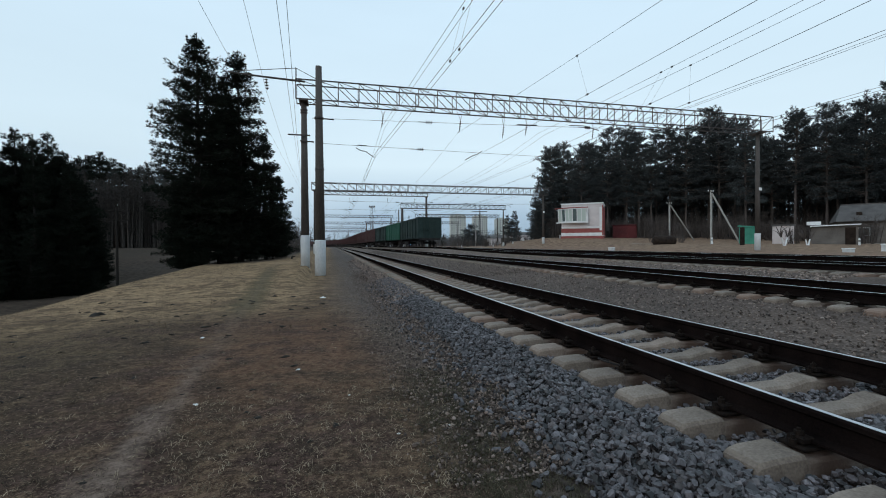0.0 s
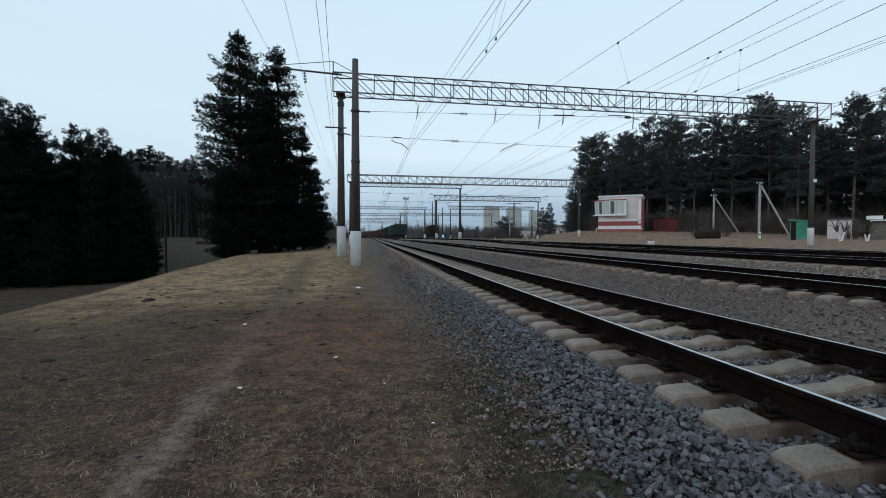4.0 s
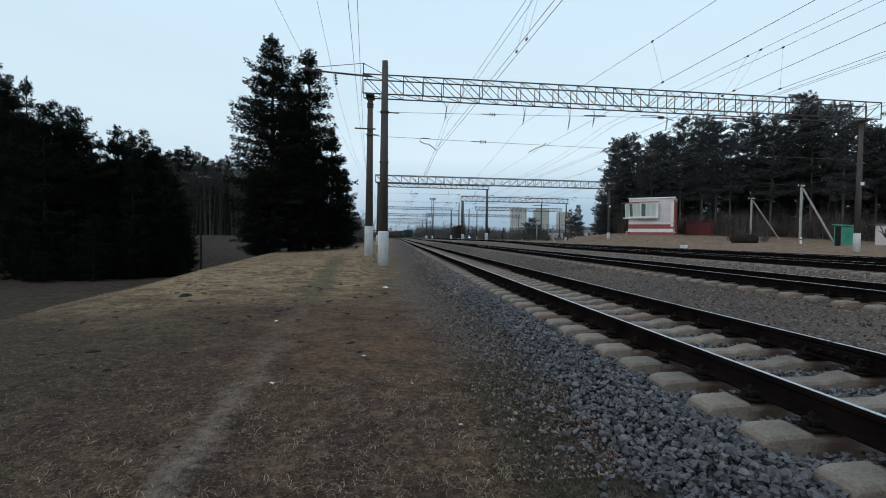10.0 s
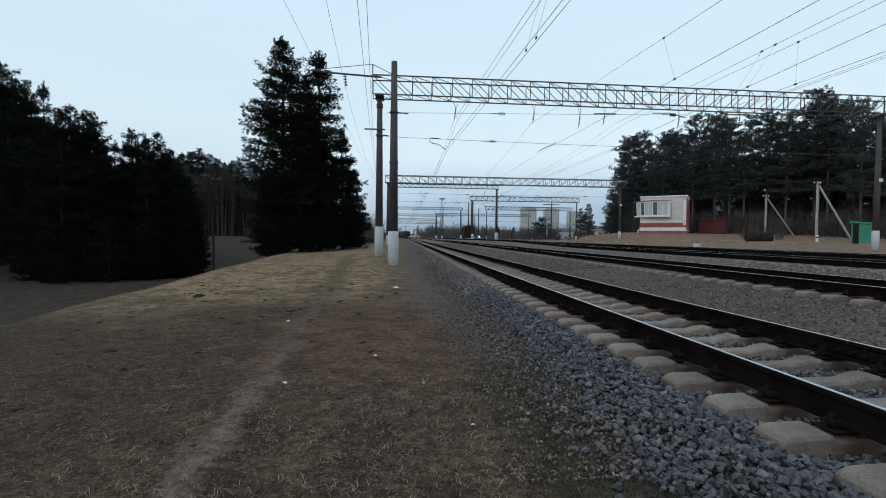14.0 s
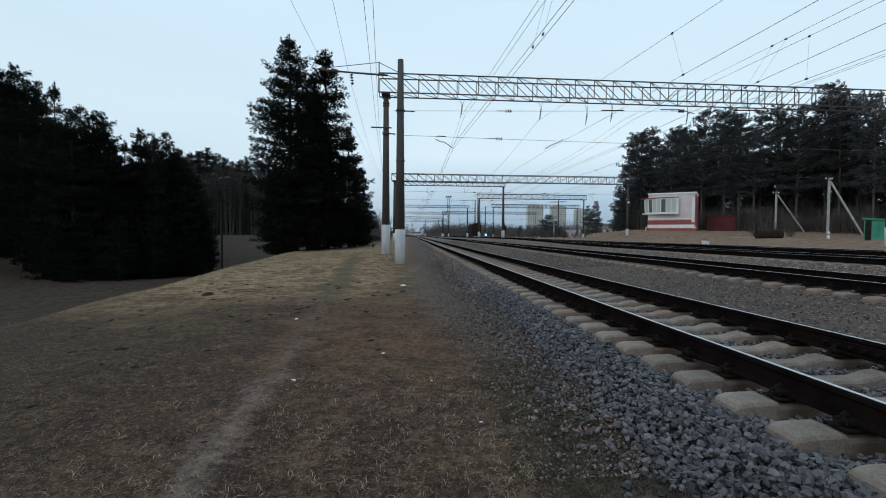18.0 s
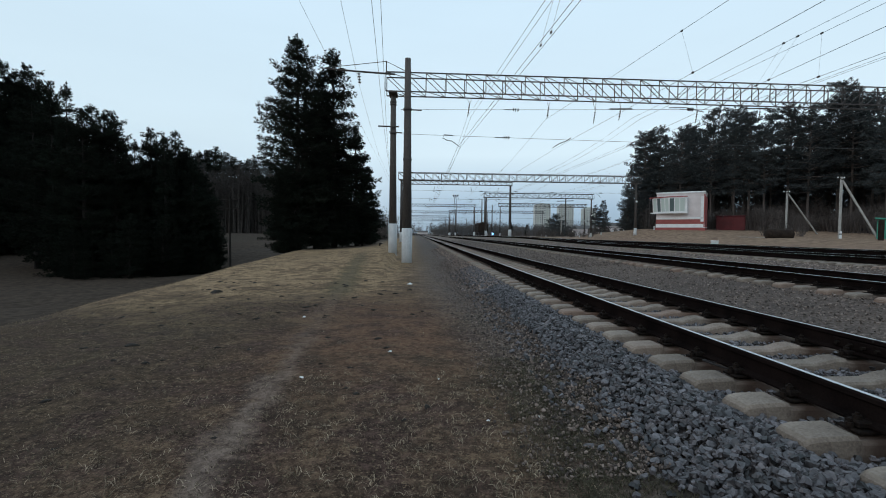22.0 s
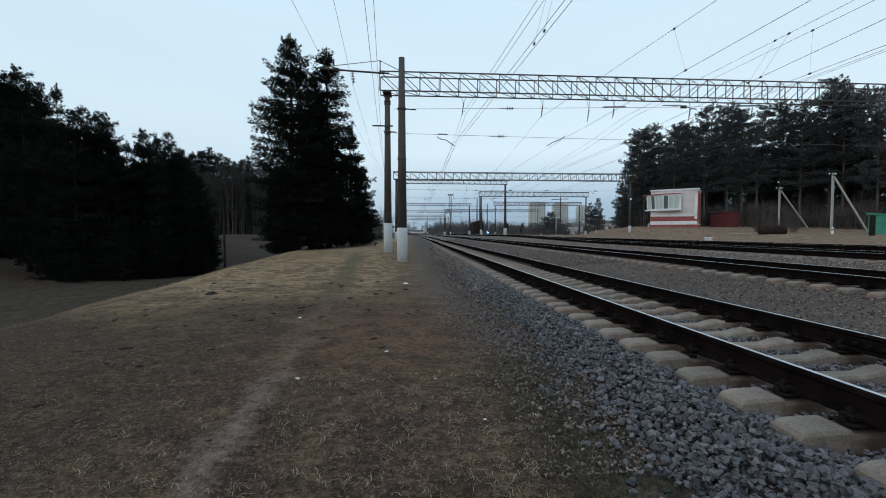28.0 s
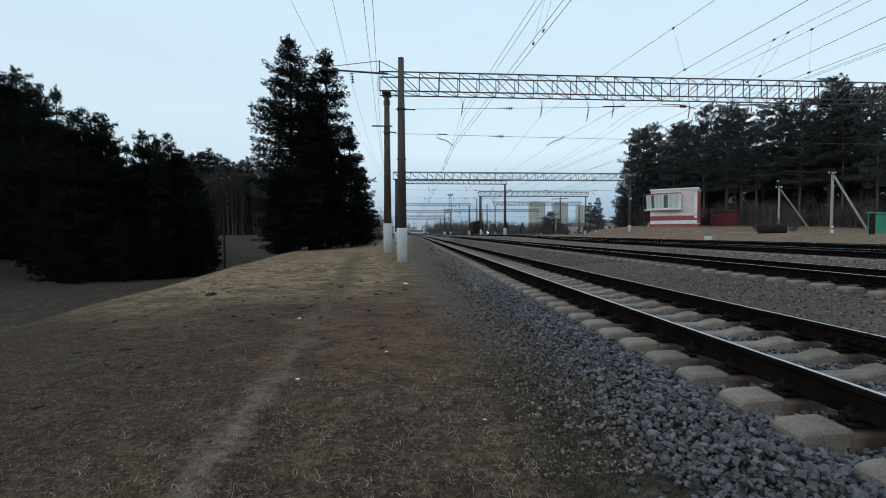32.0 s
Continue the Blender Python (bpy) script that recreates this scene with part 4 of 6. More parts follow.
def conifer(seed, tall, bare, reach, whorls, limbs, tuft, per, lean=0.0, shape="spruce", droop=-0.1, rise=0.35, needles=None, inner=0.18, girth=0.014):
    """Trunk, limbs and crown of one conifer, as three meshes."""
    rng = random.Random(seed)
    trunk, wood, v, f = Build(), Build(), [], []
    sway = (rng.uniform(-1, 1) * 0.3, rng.uniform(-1, 1) * 0.3)
    axis = lambda z: Vector((sway[0] * (z / tall) ** 2 + lean * z, sway[1] * (z / tall) ** 2, z))
    trunk.tube([axis(tall * k / 10) - Vector((0, 0, 0.4 if k == 0 else 0)) for k in range(11)], tall * girth + 0.05, 0.03, 9)
    for w in range(whorls):
        s = (w + rng.uniform(-0.9, 0.9)) / whorls
        s = min(0.995, max(0, s))
        z = tall * (bare + (1 - bare) * s)
        if shape == "spruce":
            r = reach * ((1 - s) ** 0.75 * (0.72 + 0.28 * min(1, s * 6)) + 0.03)
        elif isinstance(shape, tuple):
            r = reach * float(np.interp(s, np.linspace(0, 1, len(shape)), shape))
        else:
            r = reach * (0.35 + 0.65 * math.sin(math.pi * min(1, 0.12 + s * 0.80)) ** 0.8) * (1 - 0.55 * s * s)
        n = limbs if s < 0.85 else max(3, limbs - 2)
        a0 = rng.uniform(0, 6.28)
        for k in range(n):
            a = a0 + 6.283 * k / n + rng.uniform(-0.4, 0.4)
            ln = r * rng.uniform(0.5, 1.08) * (1.25 if rng.random() < 0.12 else 1)
            up = droop + rise * s + rng.uniform(-0.28, 0.30)
            base = axis(min(tall * 0.98, z + rng.uniform(-0.5, 0.5) * tall / whorls))
            out = Vector((math.cos(a), math.sin(a), 0))
            pts = [base, base + out * ln * 0.5 + Vector((0, 0, up * ln * 0.45)), base + out * ln + Vector((0, 0, up * ln * 0.75 + 0.05 * ln))]
            wood.tube(pts, 0.02 + 0.018 * ln, 0.008, 4, False)
            steps = max(2, int(ln / (tuft * 0.55)))
            for j in range(steps):
                q = (j + 0.6) / steps
                if q < inner and s < 0.82:
                    continue
                p = pts[0].lerp(pts[1], q * 2) if q < 0.5 else pts[1].lerp(pts[2], q * 2 - 1)
                side = out.cross(Vector((0, 0, 1)))
                wide = ln * 0.36 * (1.2 - q)
                for _ in range(per):
                    off = side * rng.uniform(-wide, wide) + Vector((0, 0, rng.uniform(-0.5, 0.4) * tuft * 2))
                    spray(rng, v, f, p + off, (out * 0.8 + side * rng.uniform(-0.8, 0.8) + Vector((0, 0, 0.15))).normalized(), tuft, 8)
    for k in range(9):
        spray(rng, v, f, axis(tall * (0.90 + 0.011 * k)) + Vector((rng.uniform(-0.15, 0.15), rng.uniform(-0.15, 0.15), 0)), Vector((rng.uniform(-0.6, 0.6), rng.uniform(-0.6, 0.6), 0.5)), tuft, 16)
    crown = Build()
    crown.v, crown.f, crown.k = v, f, [0] * len(f)
    # with no needles given, the shade-darkened bark and needle copies are used
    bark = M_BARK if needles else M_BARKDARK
    return trunk.mesh("trunk", bark, smooth=True), wood.mesh("branchwork", bark), crown.mesh("crown", needles or M_SHADENEEDLE)


def plant(kit, name, label, group, x, y, turn=0.0, size=1.0, sink=0.1, scale_z=1.0):
    t = thing(name, label, "tree", group, pose(x, y, land(x, y) - sink, 0, 0, turn))
    t.scale = (size, size, size * scale_z)
    for nm, me in zip(("trunk", "branchwork", "crown"), kit):
        tagged(part(nm, me, None, t), kind="" if nm == "trunk" else "stuff")
    return t


BIG_PINE = "tall dark conifer with a ragged crown standing on the grass bank"
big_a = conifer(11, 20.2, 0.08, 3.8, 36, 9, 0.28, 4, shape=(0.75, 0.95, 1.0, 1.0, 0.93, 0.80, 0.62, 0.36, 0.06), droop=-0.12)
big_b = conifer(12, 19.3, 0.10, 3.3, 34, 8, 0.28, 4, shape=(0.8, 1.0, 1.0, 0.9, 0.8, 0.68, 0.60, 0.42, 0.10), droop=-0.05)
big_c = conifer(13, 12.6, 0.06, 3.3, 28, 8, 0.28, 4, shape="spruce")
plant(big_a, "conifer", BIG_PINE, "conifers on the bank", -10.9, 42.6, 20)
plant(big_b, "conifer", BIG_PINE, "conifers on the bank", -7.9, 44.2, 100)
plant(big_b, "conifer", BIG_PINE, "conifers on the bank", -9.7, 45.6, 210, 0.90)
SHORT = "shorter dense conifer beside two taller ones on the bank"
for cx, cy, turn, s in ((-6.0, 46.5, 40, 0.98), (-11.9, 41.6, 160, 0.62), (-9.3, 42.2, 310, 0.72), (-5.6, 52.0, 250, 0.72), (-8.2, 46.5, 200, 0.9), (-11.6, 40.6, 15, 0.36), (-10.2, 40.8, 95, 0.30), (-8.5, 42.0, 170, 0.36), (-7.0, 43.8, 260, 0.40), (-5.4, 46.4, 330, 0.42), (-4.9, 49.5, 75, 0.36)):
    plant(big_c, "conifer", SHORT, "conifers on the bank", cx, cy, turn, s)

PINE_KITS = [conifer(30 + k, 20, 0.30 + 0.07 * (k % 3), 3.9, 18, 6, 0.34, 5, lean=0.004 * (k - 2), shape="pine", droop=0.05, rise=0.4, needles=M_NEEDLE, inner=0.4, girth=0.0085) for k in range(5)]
# pine crowns in the shade-darkened needles
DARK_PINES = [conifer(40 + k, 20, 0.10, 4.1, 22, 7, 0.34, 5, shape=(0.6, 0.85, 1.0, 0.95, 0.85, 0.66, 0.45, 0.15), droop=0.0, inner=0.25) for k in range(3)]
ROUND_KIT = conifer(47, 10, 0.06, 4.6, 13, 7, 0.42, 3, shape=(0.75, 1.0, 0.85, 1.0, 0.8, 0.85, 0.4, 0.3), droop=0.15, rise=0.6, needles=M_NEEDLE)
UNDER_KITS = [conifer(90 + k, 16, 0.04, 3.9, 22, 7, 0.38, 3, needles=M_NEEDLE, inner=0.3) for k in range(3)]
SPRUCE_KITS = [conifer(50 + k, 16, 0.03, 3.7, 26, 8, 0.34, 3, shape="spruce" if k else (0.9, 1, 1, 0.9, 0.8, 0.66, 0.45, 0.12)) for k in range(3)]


def bush_kit(seed, tall, wide, stems, twigs, lo=0.10, hi=0.28, mat=M_TWIG):
    """A leafless thicket: stems that fork into fine twigs."""
    rng = random.Random(seed)
    b, t = Build(), Build()
    for _ in range(stems):
        a, r = rng.uniform(0, 6.28), wide * math.sqrt(rng.random())
        base = Vector((math.cos(a) * r * 0.6, math.sin(a) * r * 0.6, -0.1))
        tip = Vector((math.cos(a) * r, math.sin(a) * r, tall * rng.uniform(0.6, 1.0)))
        mid = base.lerp(tip, 0.5) + Vector((rng.uniform(-0.2, 0.2), rng.uniform(-0.2, 0.2), 0)) * wide * 0.3
        b.tube([base, mid, tip], 0.012 * tall + 0.01, 0.012, 4, False)
        for _ in range(twigs):
            s = rng.uniform(0.25, 1.0)
            p = base.lerp(mid, s * 2) if s < 0.5 else mid.lerp(tip, s * 2 - 1)
            d = Vector((rng.uniform(-1, 1), rng.uniform(-1, 1), rng.uniform(0.1, 1.2))).normalized() * tall * rng.uniform(lo, hi)
            w = d.cross(Vector((rng.uniform(-1, 1), rng.uniform(-1, 1), rng.uniform(-1, 1)))).normalized() * (0.008 + 0.0012 * tall)
            t.add([p - w, p + w, p + d], [(0, 1, 2)])
            for _ in range(2):
                q = p + d * rng.uniform(0.4, 0.95)
                e = (d.normalized() + Vector((rng.uniform(-1, 1), rng.uniform(-1, 1), rng.uniform(-0.4, 0.8)))).normalized() * d.length * 0.55
                t.add([q - w * 0.7, q + w * 0.7, q + e], [(0, 1, 2)])
    return b.mesh("stem_mass", mat), t.mesh("twig_mass", mat)


BUSH_KITS = [bush_kit(70 + k, 4.0, 2.2, 26, 26) for k in range(3)]
# the same bushes in the haze-paled tone
FAR_BUSH_KITS = [bush_kit(76 + k, 4.0, 2.2, 26, 26, mat=M_HAZEWOOD) for k in range(3)]
BARE_KITS = [bush_kit(80 + k, 14.0, 1.5, 6, 150, 0.03, 0.10, M_DARKTWIG) for k in range(3)]


def shrub(kit, name, label, group, x, y, turn, size, squash=1.0):
    t = thing(name, label, "shrub" if name == "bush" else "tree", group, pose(x, y, land(x, y) - 0.05, 0, 0, turn))
    t.scale = (size, size, size * squash)
    for nm, me in zip(("stem_mass", "twig_mass"), kit):
        tagged(part(nm, me, None, t), kind="stuff")
    return t


def polar(azimuth, dist):
    a = radians(azimuth)
    return dist * math.sin(a), dist * math.cos(a)


rng = random.Random(5)
# how high the woods rise above eye level, in degrees, at each bearing
WOOD_AZ = (26, 26.8, 28.5, 31.5, 35, 37, 38.3, 40, 42.5, 44, 46.3, 47.6, 48.6, 49.4, 50.6, 52, 54, 57, 60, 70)
WOOD_UP = (9.0, 11.2, 12.6, 12.9, 13.6, 13.4, 12.0, 13.3, 13.5, 13.8, 15.4, 15.4, 14.0, 11.2, 12.0, 13.3, 13.2, 13.6, 13.4, 12.8)
MEADOW_AZ = (-60, -41, -38.5, -37, -35, -33, -30.5, -29, -27.5, -26, -23.5, -22)
MEADOW_UP = (15.8, 14.8, 14.4, 13.4, 12.0, 11.8, 9.4, 10.4, 10.2, 8.6, 7.4, 6.0)


def wood_row(dist, count, lo, hi, az_list, up_list, share, kits, chance, name, label, group, jitter=4.0):
    for k in range(count):
        az = lo + (hi - lo) * (k + rng.uniform(-0.35, 0.35)) / (count - 1)
        d = dist + rng.uniform(-jitter, jitter)
        x, y = polar(az, d)
        up = float(np.interp(az, az_list, up_list)) * share * rng.uniform(0.86, 1.05)
        tall = d * math.tan(radians(up)) + 1.0 - land(x, y)
        first = rng.random() < chance
        kit = kits[0][rng.randrange(len(kits[0]))] if first else kits[1][rng.randrange(len(kits[1]))]
        plant(kit, name, label, group, x, y, rng.uniform(0, 360), tall / (16 if (kits[0] if first else kits[1]) in (SPRUCE_KITS, UNDER_KITS) else 20))


# pine wood behind the signal box and the houses
PINE_LABEL = "tall pine with a bare lower trunk in a dark wood"
wood_row(84, 25, 27.6, 68, WOOD_AZ, WOOD_UP, 1.0, (PINE_KITS, UNDER_KITS), 0.95, "pine", PINE_LABEL, "pine wood behind the yard", 3)
wood_row(94, 26, 28.0, 69, WOOD_AZ, WOOD_UP, 0.98, (PINE_KITS, UNDER_KITS), 0.9, "pine", PINE_LABEL, "pine wood behind the yard")
wood_row(106, 26, 28.0, 70, WOOD_AZ, WOOD_UP, 0.74, (PINE_KITS, UNDER_KITS), 0.7, "pine", PINE_LABEL, "pine wood behind the yard")
YOUNG = "dark young conifer under tall pines"
wood_row(114, 30, 27.6, 71, WOOD_AZ, WOOD_UP, 0.62, (UNDER_KITS, PINE_KITS), 0.6, "conifer", YOUNG, "undergrowth of the pine wood", 3)
wood_row(126, 40, 27.6, 71, WOOD_AZ, WOOD_UP, 0.52, (UNDER_KITS, UNDER_KITS), 1, "conifer", YOUNG, "undergrowth of the pine wood", 3)
wood_row(90, 7, 26.2, 31, WOOD_AZ, WOOD_UP, 0.42, (UNDER_KITS, UNDER_KITS), 1, "conifer", YOUNG, "undergrowth of the pine wood", 3)
for az, d, up in ((26.0, 84, 6.2), (26.9, 82, 7.6), (27.9, 84, 7.0), (26.4, 92, 8.2)):
    x, y = polar(az, d)
    plant(UNDER_KITS[int(10 * az) % 3], "conifer", YOUNG, "undergrowth of the pine wood", x, y, 50 * az, (d * math.tan(radians(up)) + 1.0 - land(x, y)) / 16)
for k in range(22):
    az = 29.5 + 39 * k / 21 + rng.uniform(-0.5, 0.5)
    shrub(BARE_KITS[k % 3], "bare_tree", "leafless grey tree in a pine wood", "leafless trees of the pine wood", *polar(az, rng.uniform(92, 112)), rng.uniform(0, 360), rng.uniform(0.8, 1.1))
for k in range(80):
    az, d = 29.5 + 40 * k / 79 + rng.uniform(-0.4, 0.4), rng.uniform(84, 108)
    shrub(BUSH_KITS[k % 3], "bush", "leafless brown undergrowth in a pine wood", "thickets of the pine wood", *polar(az, d), rng.uniform(0, 360), rng.uniform(0.7, 1.6), 0.8)
for k in range(56):
    az = 28.5 + 40 * k / 55 + rng.uniform(-0.4, 0.4)
    shrub(BUSH_KITS[k % 3], "bush", "low leafless brown scrub at the edge of a pine wood", "scrub at the pine wood", *polar(az, rng.uniform(77, 83)), rng.uniform(0, 360), rng.uniform(0.45, 0.95))
# dark wood across the low meadow
EDGE = "dark conifer at the edge of a wood"
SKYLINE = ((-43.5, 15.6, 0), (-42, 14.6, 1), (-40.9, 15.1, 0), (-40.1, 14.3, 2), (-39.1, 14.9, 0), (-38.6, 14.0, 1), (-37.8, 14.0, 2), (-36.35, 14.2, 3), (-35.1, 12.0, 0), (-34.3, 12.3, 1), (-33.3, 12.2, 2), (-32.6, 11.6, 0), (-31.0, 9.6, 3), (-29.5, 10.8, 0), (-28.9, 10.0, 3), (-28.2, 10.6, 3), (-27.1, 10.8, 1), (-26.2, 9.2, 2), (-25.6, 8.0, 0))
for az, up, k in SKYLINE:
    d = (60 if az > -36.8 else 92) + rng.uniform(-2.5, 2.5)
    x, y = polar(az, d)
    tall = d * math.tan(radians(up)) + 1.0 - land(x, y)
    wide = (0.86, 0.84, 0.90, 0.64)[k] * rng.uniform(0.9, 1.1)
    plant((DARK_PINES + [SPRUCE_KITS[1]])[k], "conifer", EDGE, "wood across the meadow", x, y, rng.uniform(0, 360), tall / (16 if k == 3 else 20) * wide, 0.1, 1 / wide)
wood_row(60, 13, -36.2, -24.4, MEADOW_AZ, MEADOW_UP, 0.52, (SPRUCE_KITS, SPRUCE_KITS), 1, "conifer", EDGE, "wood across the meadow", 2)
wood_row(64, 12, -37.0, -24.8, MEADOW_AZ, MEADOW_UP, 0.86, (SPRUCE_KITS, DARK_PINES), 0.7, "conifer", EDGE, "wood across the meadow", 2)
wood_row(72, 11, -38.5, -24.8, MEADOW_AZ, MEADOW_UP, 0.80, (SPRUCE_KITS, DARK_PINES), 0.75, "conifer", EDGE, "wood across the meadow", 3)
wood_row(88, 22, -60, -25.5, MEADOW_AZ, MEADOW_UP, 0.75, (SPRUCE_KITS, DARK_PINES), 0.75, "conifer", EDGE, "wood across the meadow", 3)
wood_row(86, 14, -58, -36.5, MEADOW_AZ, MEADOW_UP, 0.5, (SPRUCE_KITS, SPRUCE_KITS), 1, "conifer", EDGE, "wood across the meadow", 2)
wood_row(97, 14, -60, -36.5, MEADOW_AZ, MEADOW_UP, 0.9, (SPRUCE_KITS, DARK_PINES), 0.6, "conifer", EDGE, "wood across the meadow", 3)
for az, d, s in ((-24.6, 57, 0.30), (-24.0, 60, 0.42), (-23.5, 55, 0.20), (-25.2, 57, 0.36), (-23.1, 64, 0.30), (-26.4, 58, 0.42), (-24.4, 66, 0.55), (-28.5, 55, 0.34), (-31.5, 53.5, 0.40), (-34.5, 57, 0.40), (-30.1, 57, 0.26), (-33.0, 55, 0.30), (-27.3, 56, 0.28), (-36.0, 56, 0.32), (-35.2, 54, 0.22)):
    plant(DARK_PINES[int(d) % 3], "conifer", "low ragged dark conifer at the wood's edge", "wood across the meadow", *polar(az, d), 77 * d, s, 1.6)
# leafless wood behind
for k in range(46):
    x, y = polar(-26.5 + 13 * k / 45 + rng.uniform(-0.3, 0.3), 118 + rng.uniform(-8, 12))
    shrub(BARE_KITS[k % 3], "bare_tree", "leafless grey tree in a far wood", "leafless far wood", x, y, rng.uniform(0, 360), rng.uniform(0.95, 1.2))
wood_row(138, 34, -28, -12.5, (-28, -24, -20, -12), (9.6, 9.3, 8.4, 7.4), 1.0, (SPRUCE_KITS, PINE_KITS), 0.8, "conifer", "dark conifer in a far wood", "far wood behind the meadow")
# bushes by the posts and along the yard
for x, y, s in ((-6.5, 70, 1.0), (-8, 78, 1.3), (-5.5, 88, 1.2), (-7.5, 100, 1.5), (-9, 115, 1.8)):
    shrub(BUSH_KITS[rng.randrange(3)], "bush", "leafless grey bush beside the line", "bushes beside the line", x, y, rng.uniform(0, 360), s)


# ---- far distance ----
def tower(x, y, w, d, tall, floors, bays, turn):
    t = thing("apartment_tower", "pale high-rise apartment block far beyond the yard", "building", "far apartment towers", pose(x, y, land(x, y) - 1, 0, 0, turn))
    part("wall", Build().box((0, 0, tall / 2), (w, d, tall)), M_TOWER, t)
    part("roof", Build().box((0, 0, tall + 0.8), (w * 0.94, d * 0.94, 1.6)).box((0, 0, tall + 2.6), (w * 0.3, d * 0.4, 2.4)), M_TOWERGREEN, t, "dull green parapet and lift house")
    for k in (1, 5):
        part("panel_strip", Build().box((-w / 2 + w * (k + 0.5) / bays, -d / 2 - 0.3, tall / 2), (w / bays * 0.8, 0.5, tall)), M_TOWERGREEN, t, "grey-green column of loggias")
    me = Build().box((0, -0.1, 0), (w / bays * 0.55, 0.3, tall / floors * 0.5)).mesh("window", M_FARWINDOW)
    for k in range(bays):
        for j in range(floors):
            part("window", me, None, t, at=pose(-w / 2 + w * (k + 0.5) / bays, -d / 2, tall * (j + 0.55) / floors))
    return t


def toward(az, y):
    return y * math.tan(radians(az)), y


for az, y, w, tall in ((16.05, 800, 28, 53), (18.85, 820, 27, 53), (21.6, 840, 24, 49)):
    tower(*toward(az, y), w, 20, tall, 13, 7, -8)
crane_x, crane_y = toward(18.9, 780)
crane = thing("tower_crane", "far construction crane with a level jib", "crane", at=pose(crane_x, crane_y, 0))
part("mast", Build().bar((0, 0, 0), (0, 0, 62), 1.6), M_STEEL, crane)
part("jib", Build().bar((-16, 0, 60), (14, 0, 61), 1.2), M_STEEL, crane)
part("apex", Build().bar((0, 0, 60), (0, 0, 66), 1.0), M_STEEL, crane)

far_wood = Build()
rng = random.Random(9)
fv, ff = [], []
for k in range(900):
    az = rng.uniform(-30, 40)
    if -10 < az < -3.5:
        continue
    d = rng.uniform(520, 700)
    x, y = polar(az, d)
    h = rng.uniform(7, 15) * (1.15 if az > 22 or az < -8 else 1.0)
    for _ in range(26):
        s = rng.random()
        c = Vector((x + rng.uniform(-3, 3) * (1 - s), y + rng.uniform(-2, 2), -1 + h * s))
        spray(rng, fv, ff, c, Vector((rng.uniform(-1, 1), -0.3, 0.6)), 2.6, 2)
far_wood.v, far_wood.f, far_wood.k = fv, ff, [0] * len(ff)
solid("far_wood", far_wood, M_HAZEWOOD, "low leafless grey-brown wood along the horizon", "wood", kind="stuff")
# trees that stand in the yard's far part
for az, y, s, kit in ((12.3, 215, 0.42, SPRUCE_KITS[1]), (17.2, 200, 0.78, ROUND_KIT), (17.8, 194, 0.95, ROUND_KIT), (18.4, 205, 0.72, ROUND_KIT), (19.2, 215, 0.5, ROUND_KIT), (22.4, 150, 0.50, PINE_KITS[0]), (23.3, 153, 0.56, PINE_KITS[1]), (22.9, 156, 0.75, ROUND_KIT), (23.6, 150, 0.5, ROUND_KIT), (14.2, 230, 0.4, SPRUCE_KITS[2]), (10.6, 260, 0.42, SPRUCE_KITS[1]), (25.7, 132, 0.5, ROUND_KIT), (26.3, 128, 0.62, ROUND_KIT), (26.6, 112, 0.42, PINE_KITS[2]), (27.0, 108, 0.6, PINE_KITS[3])):
    plant(kit, "conifer", "dark conifer standing beyond the yard", "trees beyond the yard", *toward(az, y), rng.uniform(0, 360), s)
for k in range(60):
    az = 3 + 17 * k / 59 + rng.uniform(-0.3, 0.3)
    shrub(FAR_BUSH_KITS[k % 3], "bush", "leafless grey-brown bush beyond the yard", "bushes beyond the yard", *toward(az, 240 + rng.uniform(-30, 40)), rng.uniform(0, 360), rng.uniform(1.0, 2.0))

# scrub and small white markers along the far bank
for k in range(34):
    az = 11 + 17 * k / 33 + rng.uniform(-0.4, 0.4)
    shrub(BUSH_KITS[k % 3], "bush", "low leafless brown scrub on the bank", "scrub along the yard", *toward(az, rng.uniform(95, 165)), rng.uniform(0, 360), rng.uniform(0.25, 0.6))
for az, y in ((13.4, 128), (16.6, 112), (19.1, 118), (20.6, 104), (21.7, 98), (23.1, 92), (24.4, 96), (25.6, 80), (26.9, 76), (28.9, 62)):
    x, y = toward(az, y)
    mk = thing("marker_post", "short whitewashed concrete marker post beside the yard", "marker post", "white marker posts", pose(x, y, land(x, y), 0, 0, 20 * az))
    part("shaft", Build().box((0, 0, 0.25), (0.16, 0.16, 0.55), bevel=0.02), M_WHITE, mk)
    part("cap", Build().box((0, 0, 0.54), (0.18, 0.18, 0.07), bevel=0.02), M_POST, mk, "dark painted top")


